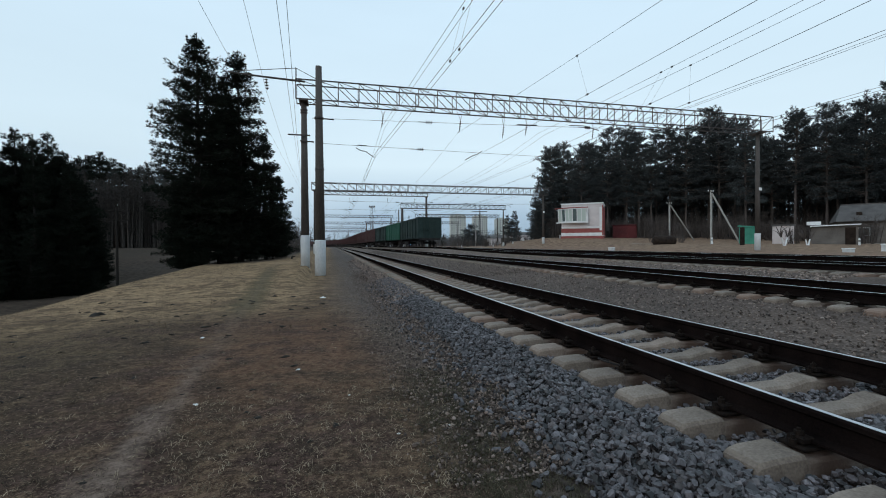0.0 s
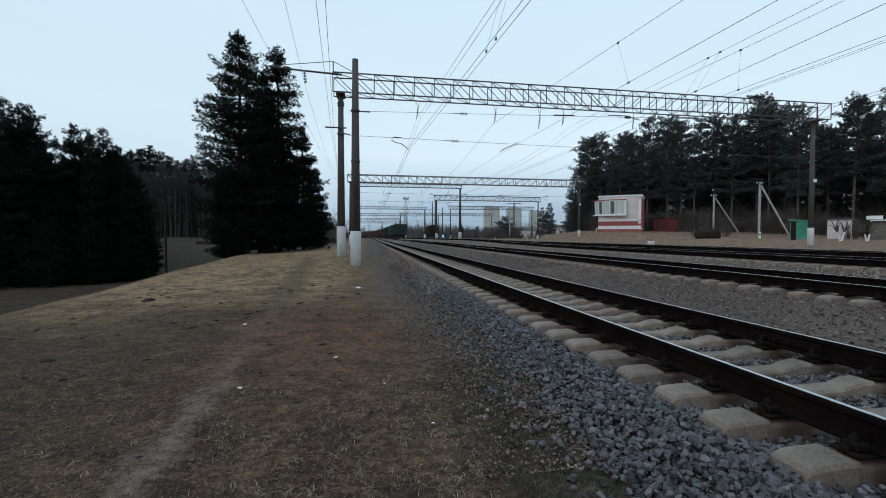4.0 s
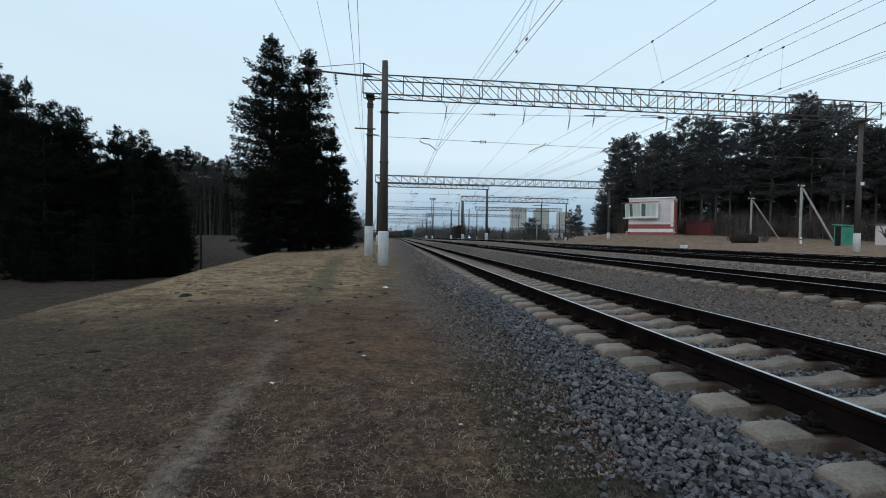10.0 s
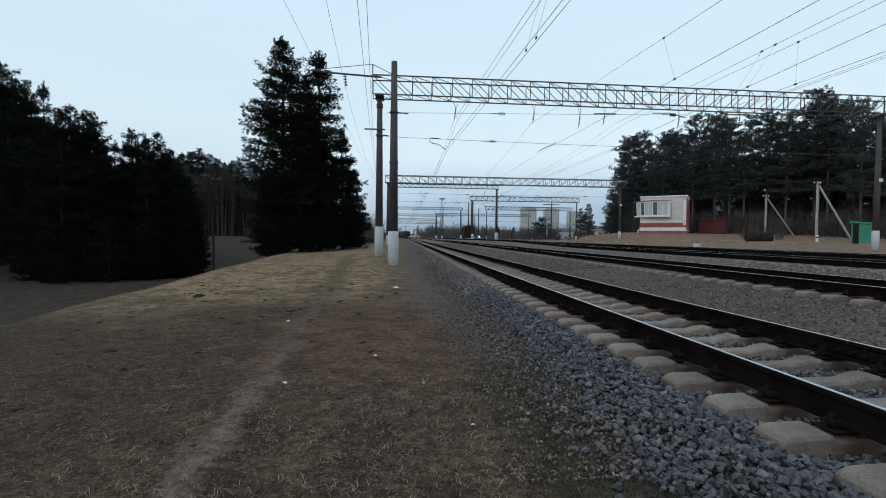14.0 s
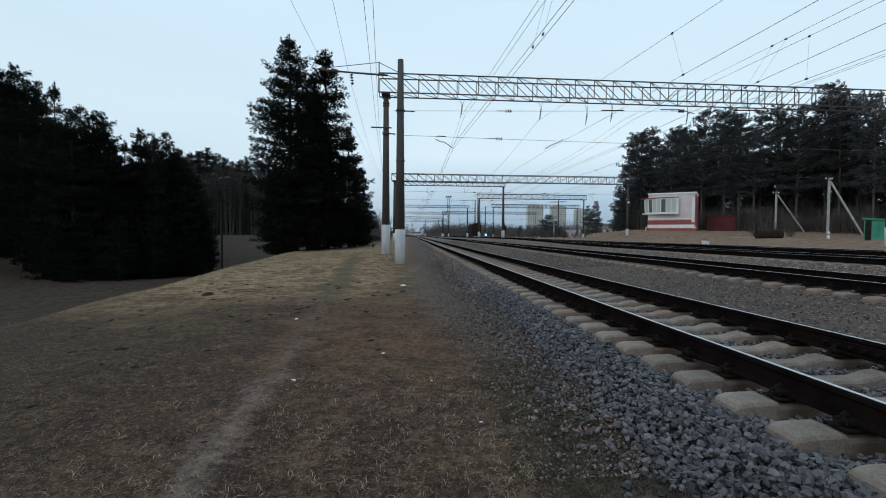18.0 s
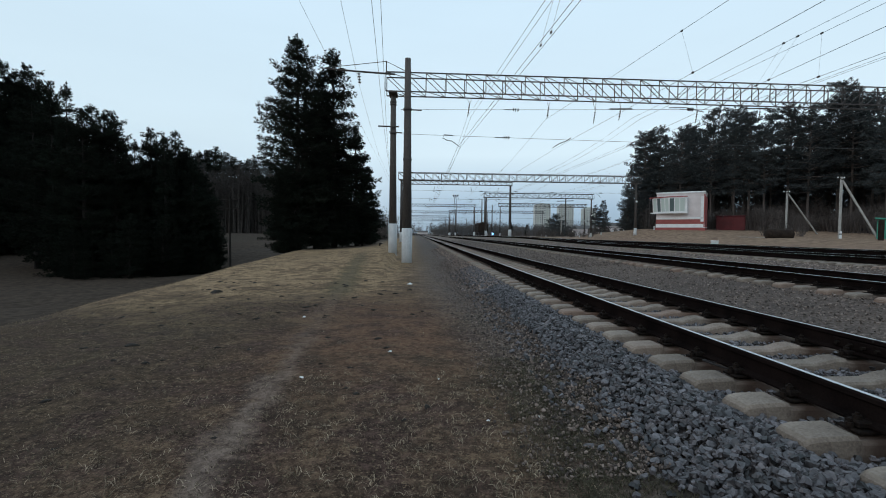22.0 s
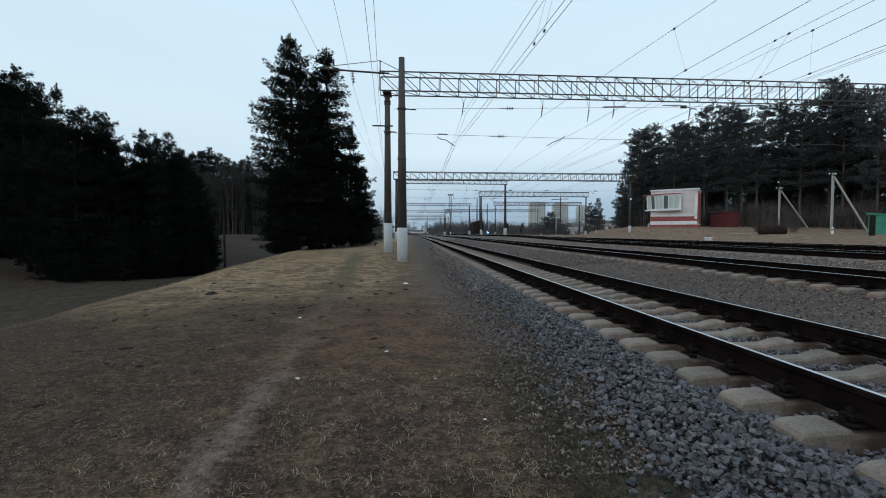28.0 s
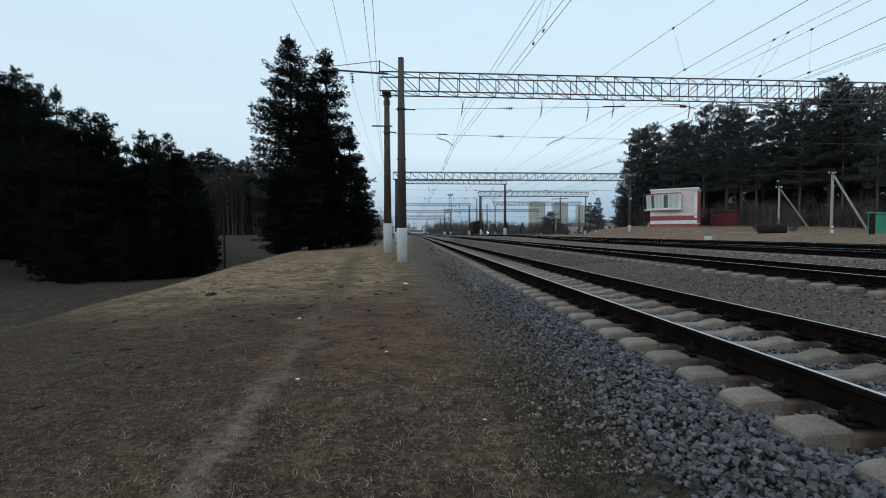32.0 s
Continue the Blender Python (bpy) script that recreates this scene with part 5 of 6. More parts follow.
# ---- signal box ----
def signal_box(at):
    s = thing("signal_box", "pale pink signal box with red bands and a glazed bay window", "building", at=at)
    w, d, h = 5.9, 5.0, 5.1
    part("wall", Build().box((w / 2, d / 2, h / 2), (w, d, h)), M_WALLWHITE, s)
    part("plinth", Build().box((w / 2, d / 2, 0.1), (w + 0.12, d + 0.12, 0.62)), M_WALLRED, s, "dull red plinth")
    part("band", Build().box((w / 2, d / 2, 1.20), (w + 0.08, d + 0.08, 0.62)), M_WALLRED, s, "dull red painted band")
    part("band", Build().box((w / 2, d / 2, 0.65), (w + 0.10, d + 0.10, 0.48)), M_TRIM, s, "white painted band")
    part("corner_strip", Build().box((w - 0.25, -0.03, 2.9), (0.42, 0.06, 3.4)), M_TRIM, s, "white painted strip")
    part("side_panel", Build().box((w + 0.03, d / 2, 2.6), (0.06, d, 4.2)), M_WALLRED, s, "red gable wall")
    part("roof", Build().box((w / 2, d / 2, h + 0.11), (w + 0.16, d + 0.2, 0.20), bevel=0.04), M_TRIM, s, "white-edged flat roof")
    part("eaves_strip", Build().bar((1.7, -0.72, 4.62), (3.9, -0.72, 4.62), 0.13, 0.13).bar((1.7, -0.72, 4.62), (-0.95, -0.02, 4.56), 0.13, 0.13), M_WALLRED, s, "red awning edge over the glazed bay")
    frame_work = Build().box((3.72, -0.35, 3.5), (0.30, 0.72, 2.05))
    for z, t in ((2.52, 0.20), (4.46, 0.12)):
        frame_work.add([(x, y, z + q) for q in (-t / 2, t / 2) for x, y in ((-0.45, 0.02), (1.7, -0.66), (3.85, -0.66), (3.85, 0.02))],
                       [(3, 2, 1, 0), (4, 5, 6, 7), (0, 1, 5, 4), (1, 2, 6, 5), (2, 3, 7, 6), (3, 0, 4, 7)])
    bay = part("bay_window", frame_work, M_TRIM, s, "white canted bay frame")
    for p0, p1, n in (((-0.40, 0.0), (1.7, -0.62), 4), ((1.7, -0.62), (3.62, -0.62), 3)):
        d = Vector((p1[0] - p0[0], p1[1] - p0[1], 0))
        out = Vector((d.y, -d.x, 0)).normalized()
        for k in range(n + 1):
            foot = Vector((*p0, 2.6)) + d * (k / n)
            part("mullion", Build().bar(foot - out * 0.02, foot + out * 0.24 + Vector((0, 0, 1.82)), 0.10), M_TRIM, bay)
            if k < n:
                g, h2 = foot + d * (0.5 / n), d * (0.46 / n)
                up = out * 0.24 + Vector((0, 0, 1.80))
                pane = Build()
                pane.add([g - h2 + q for q in (Vector(), up)] + [g + h2 + q for q in (up, Vector())] + [g - h2 + q - out * 0.03 for q in (Vector(), up)] + [g + h2 + q - out * 0.03 for q in (up, Vector())],
                         [(0, 1, 2, 3), (7, 6, 5, 4), (0, 4, 5, 1), (1, 5, 6, 2), (2, 6, 7, 3), (3, 7, 4, 0)])
                part("pane", pane, M_GLASS if (n, k) in ((3, 0), (4, 1)) else M_CURTAIN, bay)
    part("sill", Build().bar((-0.75, -0.05, 2.42), (1.7, -0.78, 2.42), 0.16, 0.10).bar((1.7, -0.78, 2.42), (3.9, -0.78, 2.42), 0.16, 0.10), M_TRIM, bay)
    part("border", Build().box((2.95, -0.03, 1.70), (5.9, 0.06, 0.22)), M_TRIM, s, "white painted border")
    part("corner_post", Build().box((5.86, -0.02, 2.7), (0.14, 0.10, 4.4)), M_WALLRED, s, "red painted corner")
    part("drainpipe", Build().tube([(-0.9, -0.04, 0.1), (-0.9, -0.04, 4.5), (-0.5, -0.1, 4.56)], 0.05, n=6), M_STEEL, s)
    return s


signal_box(pose(34.05, 61.2, land(36, 61) - 0.1, 0, 0, -37))


# ---- red garage ----
def garage(at, w, d, h):
    g = thing("metal_garage", "dark red sheet-metal garage at the edge of the wood", "garage", at=at)
    part("body", Build().box((w / 2, d / 2, h / 2), (w, d, h), bevel=0.06), M_REDMETAL, g)
    part("roof", Build().box((w / 2, d / 2, h + 0.06), (w + 0.2, d + 0.2, 0.12), bevel=0.03), M_REDMETAL, g)
    for k in range(8):
        part("rib", Build().box((w * (k + 0.5) / 8, -0.02, h / 2), (0.08, 0.06, h * 0.94)), M_REDMETAL, g)
    part("door", Build().box((w * 0.78, -0.04, h * 0.45), (w * 0.3, 0.06, h * 0.86)), M_REDMETAL, g)
    return g


garage(pose(43.7, 62.3, land(44, 63) - 0.08, 0, 0, -33), 3.5, 4.0, 2.0)


# ---- strutted concrete poles ----
def strutted_pole(x, y, tall, foot, width, arms, label):
    z = land(x, y)
    p = thing("utility_pole", label, "utility pole", "strutted concrete poles", pose(x, y, z))
    part("pole", Build().bar((0, 0, -0.4), (0, 0, tall), width, width * 0.8), M_CONCRETE, p)
    fz = land(x + foot[0], y + foot[1]) - z
    part("strut", Build().bar((foot[0], foot[1], fz - 0.3), (0.05, 0, tall * 0.955), width * 0.85, width * 0.7), M_CONCRETE, p)
    part("bracket", Build().box((0.05, 0, tall * 0.955), (width * 1.5, width * 1.3, 0.14)), M_STEEL, p)
    for k in range(arms):
        arm = part("crossarm", Build().bar((-0.45, 0, tall - 0.18 - 0.3 * k), (0.35, 0, tall - 0.18 - 0.3 * k), 0.06), M_STEEL, p)
        for s in (-0.4, 0.3):
            part("insulator", Build().lathe((s, 0, tall - 0.15 - 0.3 * k), ((0.03, 0), (0.06, 0.04), (0.05, 0.12), (0.02, 0.16)), 8), M_TRIM, arm, "small white insulator")
    return p


strutted_pole(43.8, 43.5, 6.4, (3.4, -1.0), 0.185, 1, "square concrete pole propped by a sloping strut")
strutted_pole(44.5, 51.0, 5.2, (5.6, 1.5), 0.16, 1, "thin concrete pole propped by a sloping strut")


# ---- rusted tank ----
def tank(at):
    t = thing("rusted_tank", "rusty brown steel tank lying on the dry bank", "tank", at=at)
    q = Matrix.Rotation(math.pi / 2, 3, "Y")
    part("shell", Build().lathe((0, 0, 0.55), ((0.30, -1.25), (0.50, -1.12), (0.55, -1.02), (0.55, 1.02), (0.50, 1.12), (0.30, 1.25)), 18, m=q), M_RUSTBROWN, t, smooth=True)
    for x in (-0.9, 0.0, 0.9):
        part("hoop", Build().lathe((x, 0, 0.55), ((0.56, -0.04), (0.575, -0.02), (0.575, 0.02), (0.56, 0.04)), 18, m=q), M_RUSTBROWN, t)
    for x in (-0.7, 0.7):
        part("cradle", Build().box((x, 0, 0.0), (0.2, 1.2, 0.3)), M_RUSTBROWN, t)
    return t


tank(pose(36.5, 42.6, land(36.5, 42.6) - 0.12, 0, 0, -12))
for x, y, s in ((39.5, 47.5, 0.5), (41.2, 48.2, 0.55), (42.4, 47.0, 0.42)):
    shrub(BUSH_KITS[1], "bush", "low dry brown bush on the bank", "dry bushes on the bank", x, y, 40 * x, s, 0.7)


# ---- houses and yard things beyond the tracks ----
def shed(name, label, x, y, w, d, h, mat, roof, turn=0.0, pitch=0.0):
    s = thing(name, label, "shed", at=pose(x, y, land(x, y) - 0.08, 0, 0, turn))
    part("wall", Build().box((w / 2, d / 2, h / 2), (w, d, h), bevel=0.02), mat, s)
    part("roof", Build().box((w / 2, d / 2, h + 0.08), (w + 0.3, d + 0.3, 0.14), Matrix.Rotation(radians(pitch), 3, "Y")), roof, s)
    part("door", Build().box((w * 0.5, -0.03, h * 0.43), (w * 0.35, 0.06, h * 0.84)), mat, s)
    return s


shed("shed", "bright green painted metal shed", 43.0, 39.0, 1.4, 1.6, 1.85, M_GREENSHED, M_GREENSHED, -46, 5)
shed("shed", "low white outbuilding behind bare bushes", 47.9, 39.3, 1.9, 2.2, 2.0, M_WALLWHITE, M_ROOFGREY, -50)


def house(at):
    h = thing("house", "low grey rendered house with a grey slate gable roof", "house", at=at)
    part("wall", Build().box((5.5, 3, 1.3), (11, 6, 2.7)), M_HOUSE, h)
    g = Build()
    g.add([(-0.3, -0.5, 2.6), (11.4, -0.5, 2.6), (11.4, 6.5, 2.6), (-0.3, 6.5, 2.6), (0.5, 3, 4.7), (11.4, 3, 4.7)],
          [(0, 1, 5, 4), (2, 3, 4, 5), (3, 0, 4), (1, 2, 5), (3, 2, 1, 0)])
    roof = part("roof", g, M_ROOFGREY, h)
    part("ridge", Build().bar((0.5, 3, 4.73), (11.4, 3, 4.73), 0.16), M_ROOFGREY, roof)
    part("dormer_vent", Build().box((1.9, 0.9, 3.45), (0.5, 0.4, 0.5)), M_RUSTBROWN, roof)
    for x in (2.2, 5.2, 8.2):
        win = part("window", Build().box((x, -0.02, 1.4), (1.1, 0.10, 1.0)), M_TRIM, h)
        part("pane", Build().box((x, -0.06, 1.4), (0.9, 0.06, 0.82)), M_GLASS, win)
    return h


house(pose(57.8, 39.4, land(57, 40) - 0.1, 0, 0, -50))


def annex(at):
    a = thing("outbuilding", "long low grey brick outbuilding with a pale roof edge", "outbuilding", at=at)
    part("wall", Build().box((1.85, 1.2, 1.0), (3.7, 2.4, 2.0)), M_HOUSE, a)
    part("roof", Build().box((1.9, 1.1, 2.05), (4.0, 2.9, 0.11), Matrix.Rotation(radians(-1.5), 3, "Y")), M_TRIM, a, "pale roof edge")
    part("chest", Build().box((0.2, 0.6, 2.32), (1.2, 0.7, 0.36)), M_TRIM, a)
    part("door", Build().box((3.1, -0.03, 0.9), (0.8, 0.08, 1.8)), M_RUSTBROWN, a)
    return a


annex(pose(50.0, 36.7, land(51, 36) - 0.1, 0, 0, -54))


def painted_trunk_tree(x, y, s, seed):
    rng2 = random.Random(seed)
    t = thing("fruit_tree", "small bare fruit tree with whitewashed forked trunk", "tree", "whitewashed fruit trees", pose(x, y, land(x, y)))
    for a in (-0.5, 0.5):
        part("trunk", Build().tube([(a * 0.12, 0, -0.1), (a * 0.75 * s, 0, 0.8 * s)], 0.075, 0.06, 7), M_TRIM, t, "whitewashed trunk")
        for _ in range(7):
            e = Vector((a * rng2.uniform(0.4, 2.0) * s, rng2.uniform(-1, 1) * s, rng2.uniform(1.4, 2.3) * s))
            m = Vector((a * 1.3 * s, 0, 1.25 * s)).lerp(e, 0.4)
            part("branch", Build().tube([(a * 0.72 * s, 0, 0.78 * s), m, e], 0.05, 0.012, 5, False), M_BARK, t)
    return t


painted_trunk_tree(42.3, 33.5, 1.0, 1)
painted_trunk_tree(45.2, 33.5, 0.75, 2)
for x, y, s in ((48.7, 37.6, 0.42), (54.5, 36.5, 0.5), (56.5, 36.0, 0.62), (59, 37, 0.8), (62, 38, 0.8)):
    shrub(BUSH_KITS[2], "bush", "dark leafless bush by the houses", "bushes by the houses", x, y, 30 * x, s)


def bollard(x, y, w, h, label):
    b = thing("marker_post", label, "post", "whitewashed markers", pose(x, y, land(x, y)))
    part("shaft", Build().lathe((0, 0, -0.1), ((w / 2, 0), (w / 2, h), (w * 0.3, h + 0.12)), 8), M_TRIM, b)
    part("collar", Build().lathe((0, 0, h * 0.55), ((w * 0.53, 0), (w * 0.53, 0.1)), 8), M_UNDER, b, "black ring")
    return b


for x, y in ((49.2, 31.7), (40.4, 40.0)):
    bollard(x, y, 0.18, 0.7, "short whitewashed marker post in dry grass")
for x, y, w, h in ((32.6, 21.6, 0.38, 0.26), (36.2, 21.6, 0.7, 0.5), (25.5, 36.5, 0.30, 0.26)):
    c = thing("concrete_block", "whitewashed concrete block beside the tracks", "concrete block", "whitewashed blocks", pose(x, y, land(x, y), 0, 0, 10))
    part("block", Build().box((0, 0, h / 2 - 0.05), (w, 0.5, h), bevel=0.03), M_WHITE, c)
    part("cap", Build().box((0, 0, h - 0.03), (w * 1.1, 0.56, 0.08), bevel=0.02), M_TRIM, c)
strip = Build()
for k in range(41):
    x = 34 + 30 * k / 40
    y = 44.5 - 0.34 * (x - 34) + 0.5 * math.sin(x * 0.4)
    strip.v += [(x, y - 0.45, land(x, y - 0.45) + 0.03), (x, y + 0.45, land(x, y + 0.45) + 0.03)]
    if k:
        strip.f.append((2 * k - 2, 2 * k, 2 * k + 1, 2 * k - 1))
        strip.k.append(0)
solid("footpath", strip, material("trodden_sand", (0.22, 0.19, 0.155), (0.34, 0.30, 0.25), 0.95, scale=2, fine=20, bump=0.3), "pale trodden sand footpath", "path", kind="structure")
tie = thing("wooden_post", "dark weathered wooden post by the yard fence", "post", at=pose(39.5, 35.5, land(39.5, 35.5)))
part("shaft", Build().box((0, 0, 0.8), (0.28, 0.28, 1.9), bevel=0.03), M_RUSTBROWN, tie)


def far_car(at):
    c = thing("parked_car", "small dark parked car by the wood", "car", at=at)
    prof = ((0, 0.35), (0.05, 0.75), (0.9, 0.9), (1.5, 1.4), (2.9, 1.42), (3.6, 0.95), (4.2, 0.85), (4.25, 0.35))
    b, n = Build(), len(prof)
    b.v = [(x, y, z) for y in (0, 1.65) for x, z in prof]
    b.f = [tuple(range(n - 1, -1, -1)), tuple(range(n, 2 * n))] + [(i, (i + 1) % n, n + (i + 1) % n, n + i) for i in range(n)]
    b.k = [0] * len(b.f)
    part("body", b, M_CARPAINT, c)
    part("side_window", Build().add([(1.2, -0.01, 0.95), (3.2, -0.01, 0.95), (2.8, -0.01, 1.34), (1.6, -0.01, 1.34)], [(0, 1, 2, 3)]), M_GLASS, c)
    for x in (0.8, 3.4):
        for y in (0.05, 1.6):
            part("wheel", Build().lathe((x, y, 0.32), ((0.2, -0.1), (0.32, -0.08), (0.32, 0.08), (0.2, 0.1)), 14, m=Matrix.Rotation(math.pi / 2, 3, "X")), M_UNDER, c)
    return c


far_car(pose(58.2, 55.0, land(58, 55), 0, 0, -40))


# ---- lattice mast, plain posts, signals in the far yard ----
def light_mast(x, y, tall):
    m = thing("floodlight_mast", "tall steel lattice floodlight mast", "mast", at=pose(x, y, land(x, y)))
    for sx in (-1, 1):
        for sy in (-1, 1):
            part("leg", Build().bar((sx * 1.0, sy * 1.0, 0), (sx * 0.45, sy * 0.45, tall), 0.09), M_STEEL, m)
    br = Build()
    for k in range(10):
        z0, z1 = tall * k / 10, tall * (k + 1) / 10
        w0, w1 = 1.0 - 0.055 * k, 1.0 - 0.055 * (k + 1)
        for s in (-1, 1):
            br.bar((-w0, s * w0, z0), (w1, s * w1, z1), 0.06)
            br.bar((s * w0, -w0, z0), (s * w1, w1, z1), 0.09)
    part("bracing", br, M_STEEL, m)
    part("platform", Build().box((0, 0, tall), (2.6, 1.6, 0.2)), M_STEEL, m)
    for sx in (-1.2, 0, 1.2):
        part("floodlight", Build().box((sx, -1.0, tall + 0.6), (0.8, 0.5, 0.8), bevel=0.08), M_STEEL, m)
    return m


light_mast(*toward(5.15, 250), 21.5)
for az, y, tall in ((8.55, 150, 12.5), (8.9, 150, 12.8), (9.85, 165, 11.5), (9.3, 235, 12), (3.9, 280, 11), (2.2, 300, 11), (6.6, 300, 11)):
    x, yy = toward(az, y)
    p = thing("line_post", "slim grey concrete line post with a pale foot", "post", "far line posts", pose(x, yy, land(x, yy)))
    concrete_post(p, 0, 0, 0, tall, 0.24, 0.15, 1.4)


px, py = toward(18.4, 150)
pale = thing("line_post", "slim pale concrete post with a small bracket in the far yard", "post", "far line posts", pose(px, py, land(px, py)))
part("shaft", Build().tube([(0, 0, -0.2), (0, 0, 11.3)], 0.20, 0.12, 10), M_CONCRETE, pale)
part("bracket", Build().bar((-0.1, 0, 10.9), (1.1, 0, 11.1), 0.09), M_STEEL, pale)


def signal(x, y, tall, lens, label):
    s = thing("railway_signal", label, "signal", "yard signals", pose(x, y, land(x, y)))
    part("stem", Build().tube([(0, 0, -0.1), (0, 0, tall)], 0.07, n=8), M_UNDER, s)
    head = part("head", Build().box((0, 0, tall + 0.3), (0.5, 0.3, 0.75), bevel=0.04), M_UNDER, s)
    part("lens", Build().lathe((0, -0.16, tall + 0.35), ((0.17, 0), (0.17, 0.03), (0.10, 0.07)), 12, m=Matrix.Rotation(math.pi / 2, 3, "X")), lens, head)
    return s


signal(*toward(9.95, 120), 0.4, M_BLUELAMP, "low shunting signal with a lit blue lamp")
signal(*toward(19.7, 140), 1.0, M_WARMLAMP, "yard signal with a lit warm white lamp")

# parked brown van wagon in the far yard
van = thing("covered_wagon", "dark brown covered wagon parked in the far yard", "wagon", at=pose(20.5, 138, 0.5, 0, 0, 90))
part("body", Build().box((0, 0, 2.2), (9, 2.9, 2.5), bevel=0.05), M_RUSTBROWN, van)
part("roof", Build().tube([(-4.6, 0, 2.55), (4.6, 0, 2.55)], 1.5, n=16), M_RUSTBROWN, van)
for s in (-1, 1):
    part("bogie", Build().box((s * 3, 0, 0.5), (2.2, 2.2, 0.8)), M_UNDER, van)
part("floor_frame", Build().box((0, 0, 0.9), (9.2, 2.6, 0.3)), M_UNDER, van)

# low buildings beyond the yard
for az, y, w, h, mat in ((20.7, 205, 5, 3.4, M_WALLWHITE), (24.0, 190, 9, 3.0, M_WALLWHITE), (1.0, 420, 10, 2.2, M_WALLWHITE), (3.0, 430, 12, 4, M_HOUSE), (21.9, 215, 9, 2.6, M_HOUSE), (13.3, 330, 14, 5, M_HOUSE)):
    x, yy = toward(az, y)
    f = thing("far_building", "low plain building beyond the yard", "building", "low buildings beyond the yard", pose(x, yy, land(x, yy)))
    part("wall", Build().box((0, 0, h / 2), (w, 6, h)), mat, f)
    part("roof", Build().add([(-w / 2 - 0.3, -3.4, h), (w / 2 + 0.3, -3.4, h), (w / 2 + 0.3, 3.4, h), (-w / 2 - 0.3, 3.4, h), (-w / 2, 0, h + 1.4), (w / 2, 0, h + 1.4)], [(0, 1, 5, 4), (2, 3, 4, 5), (3, 0, 4), (1, 2, 5), (3, 2, 1, 0)]), M_ROOFGREY, f)

# pole in the low meadow
mx, my = polar(-21.9, 46)
mp = thing("utility_pole", "thin dark wooden pole with a crossarm in the low meadow", "utility pole", at=pose(mx, my, land(mx, my)))
part("pole", Build().tube([(0, 0, -0.3), (0, 0, 7.6)], 0.12, 0.08, 8), M_BARKDARK, mp)
for z in (7.3, 6.5):
    part("crossarm", Build().bar((-0.9, 0, z), (0.9, 0, z), 0.09), M_BARKDARK, mp)


# ---- freight train ----
def wagon(paint, label):
    """An open high-sided goods wagon, 13.9 m over couplers, along +Y, standing at z = 0 on the rail heads."""
    w = thing("gondola_wagon", label, "freight wagon", "wagons of the freight train")
    L, W, z0, z1 = 12.7, 3.05, 1.20, 3.92
    body = Build()
    body.box((-W / 2 + 0.04, 0, (z0 + z1) / 2), (0.08, L, z1 - z0)).box((W / 2 - 0.04, 0, (z0 + z1) / 2), (0.08, L, z1 - z0))
    body.box((0, -L / 2 + 0.04, (z0 + z1) / 2), (W - 0.16, 0.08, z1 - z0)).box((0, L / 2 - 0.04, (z0 + z1) / 2), (W - 0.16, 0.08, z1 - z0))
    body.box((0, 0, z0 - 0.03), (W - 0.1, L - 0.1, 0.08))
    part("body", body, paint, w)
    part("top_rail", Build().box((-W / 2, 0, z1), (0.14, L + 0.1, 0.14)).box((W / 2, 0, z1), (0.14, L + 0.1, 0.14)).box((0, -L / 2, z1), (W, 0.14, 0.14)).box((0, L / 2, z1), (W, 0.14, 0.14)), paint, w)
    side = Build().box((0, 0, (z0 + z1) / 2), (0.14, 0.20, z1 - z0)).mesh("side_rib", paint)
    endr = Build().box((0, 0, (z0 + z1) / 2), (0.18, 0.12, z1 - z0)).mesh("end_rib", paint)
    for s in (-1, 1):
        for k in range(8):
            part("side_rib", side, None, w, at=pose(s * (W / 2 + 0.05), -L / 2 + 0.1 + (L - 0.2) * k / 7, 0))
        for k in range(3):
            part("end_rib", endr, None, w, at=pose(-0.8 + 0.8 * k, s * (L / 2 + 0.04), 0))
        part("end_beam", Build().box((0, s * (L / 2 + 0.06), 2.4), (W - 0.1, 0.12, 0.16)), paint, w)
    part("underframe", Build().box((0, 0, 1.02), (0.5, L + 0.5, 0.36)).box((0, -L / 2, 1.05), (2.9, 0.3, 0.32)).box((0, L / 2, 1.05), (2.9, 0.3, 0.32)), M_UNDER, w)
    for s in (-1, 1):
        part("coupler", Build().box((0, s * (L / 2 + 0.38), 1.0), (0.32, 0.62, 0.34), bevel=0.05), M_UNDER, w)
        bogie = part("bogie", Build().box((-1.02, 0, 0.55), (0.18, 2.5, 0.34), bevel=0.05).box((1.02, 0, 0.55), (0.18, 2.5, 0.34), bevel=0.05).box((0, 0, 0.62), (2.2, 0.45, 0.30)), M_UNDER, w, at=pose(0, s * 4.33, 0))
        for a in (-0.925, 0.925):
            part("wheelset", Build().tube([(-1.0, a, 0.475), (1.0, a, 0.475)], 0.08, n=8)
                 .lathe((-0.80, a, 0.475), ((0.40, -0.065), (0.475, -0.06), (0.475, 0.05), (0.40, 0.06)), 20, m=Matrix.Rotation(math.pi / 2, 3, "Y"))
                 .lathe((0.80, a, 0.475), ((0.40, -0.06), (0.475, -0.05), (0.475, 0.06), (0.40, 0.065)), 20, m=Matrix.Rotation(math.pi / 2, 3, "Y")), M_UNDER, bogie)
    return w


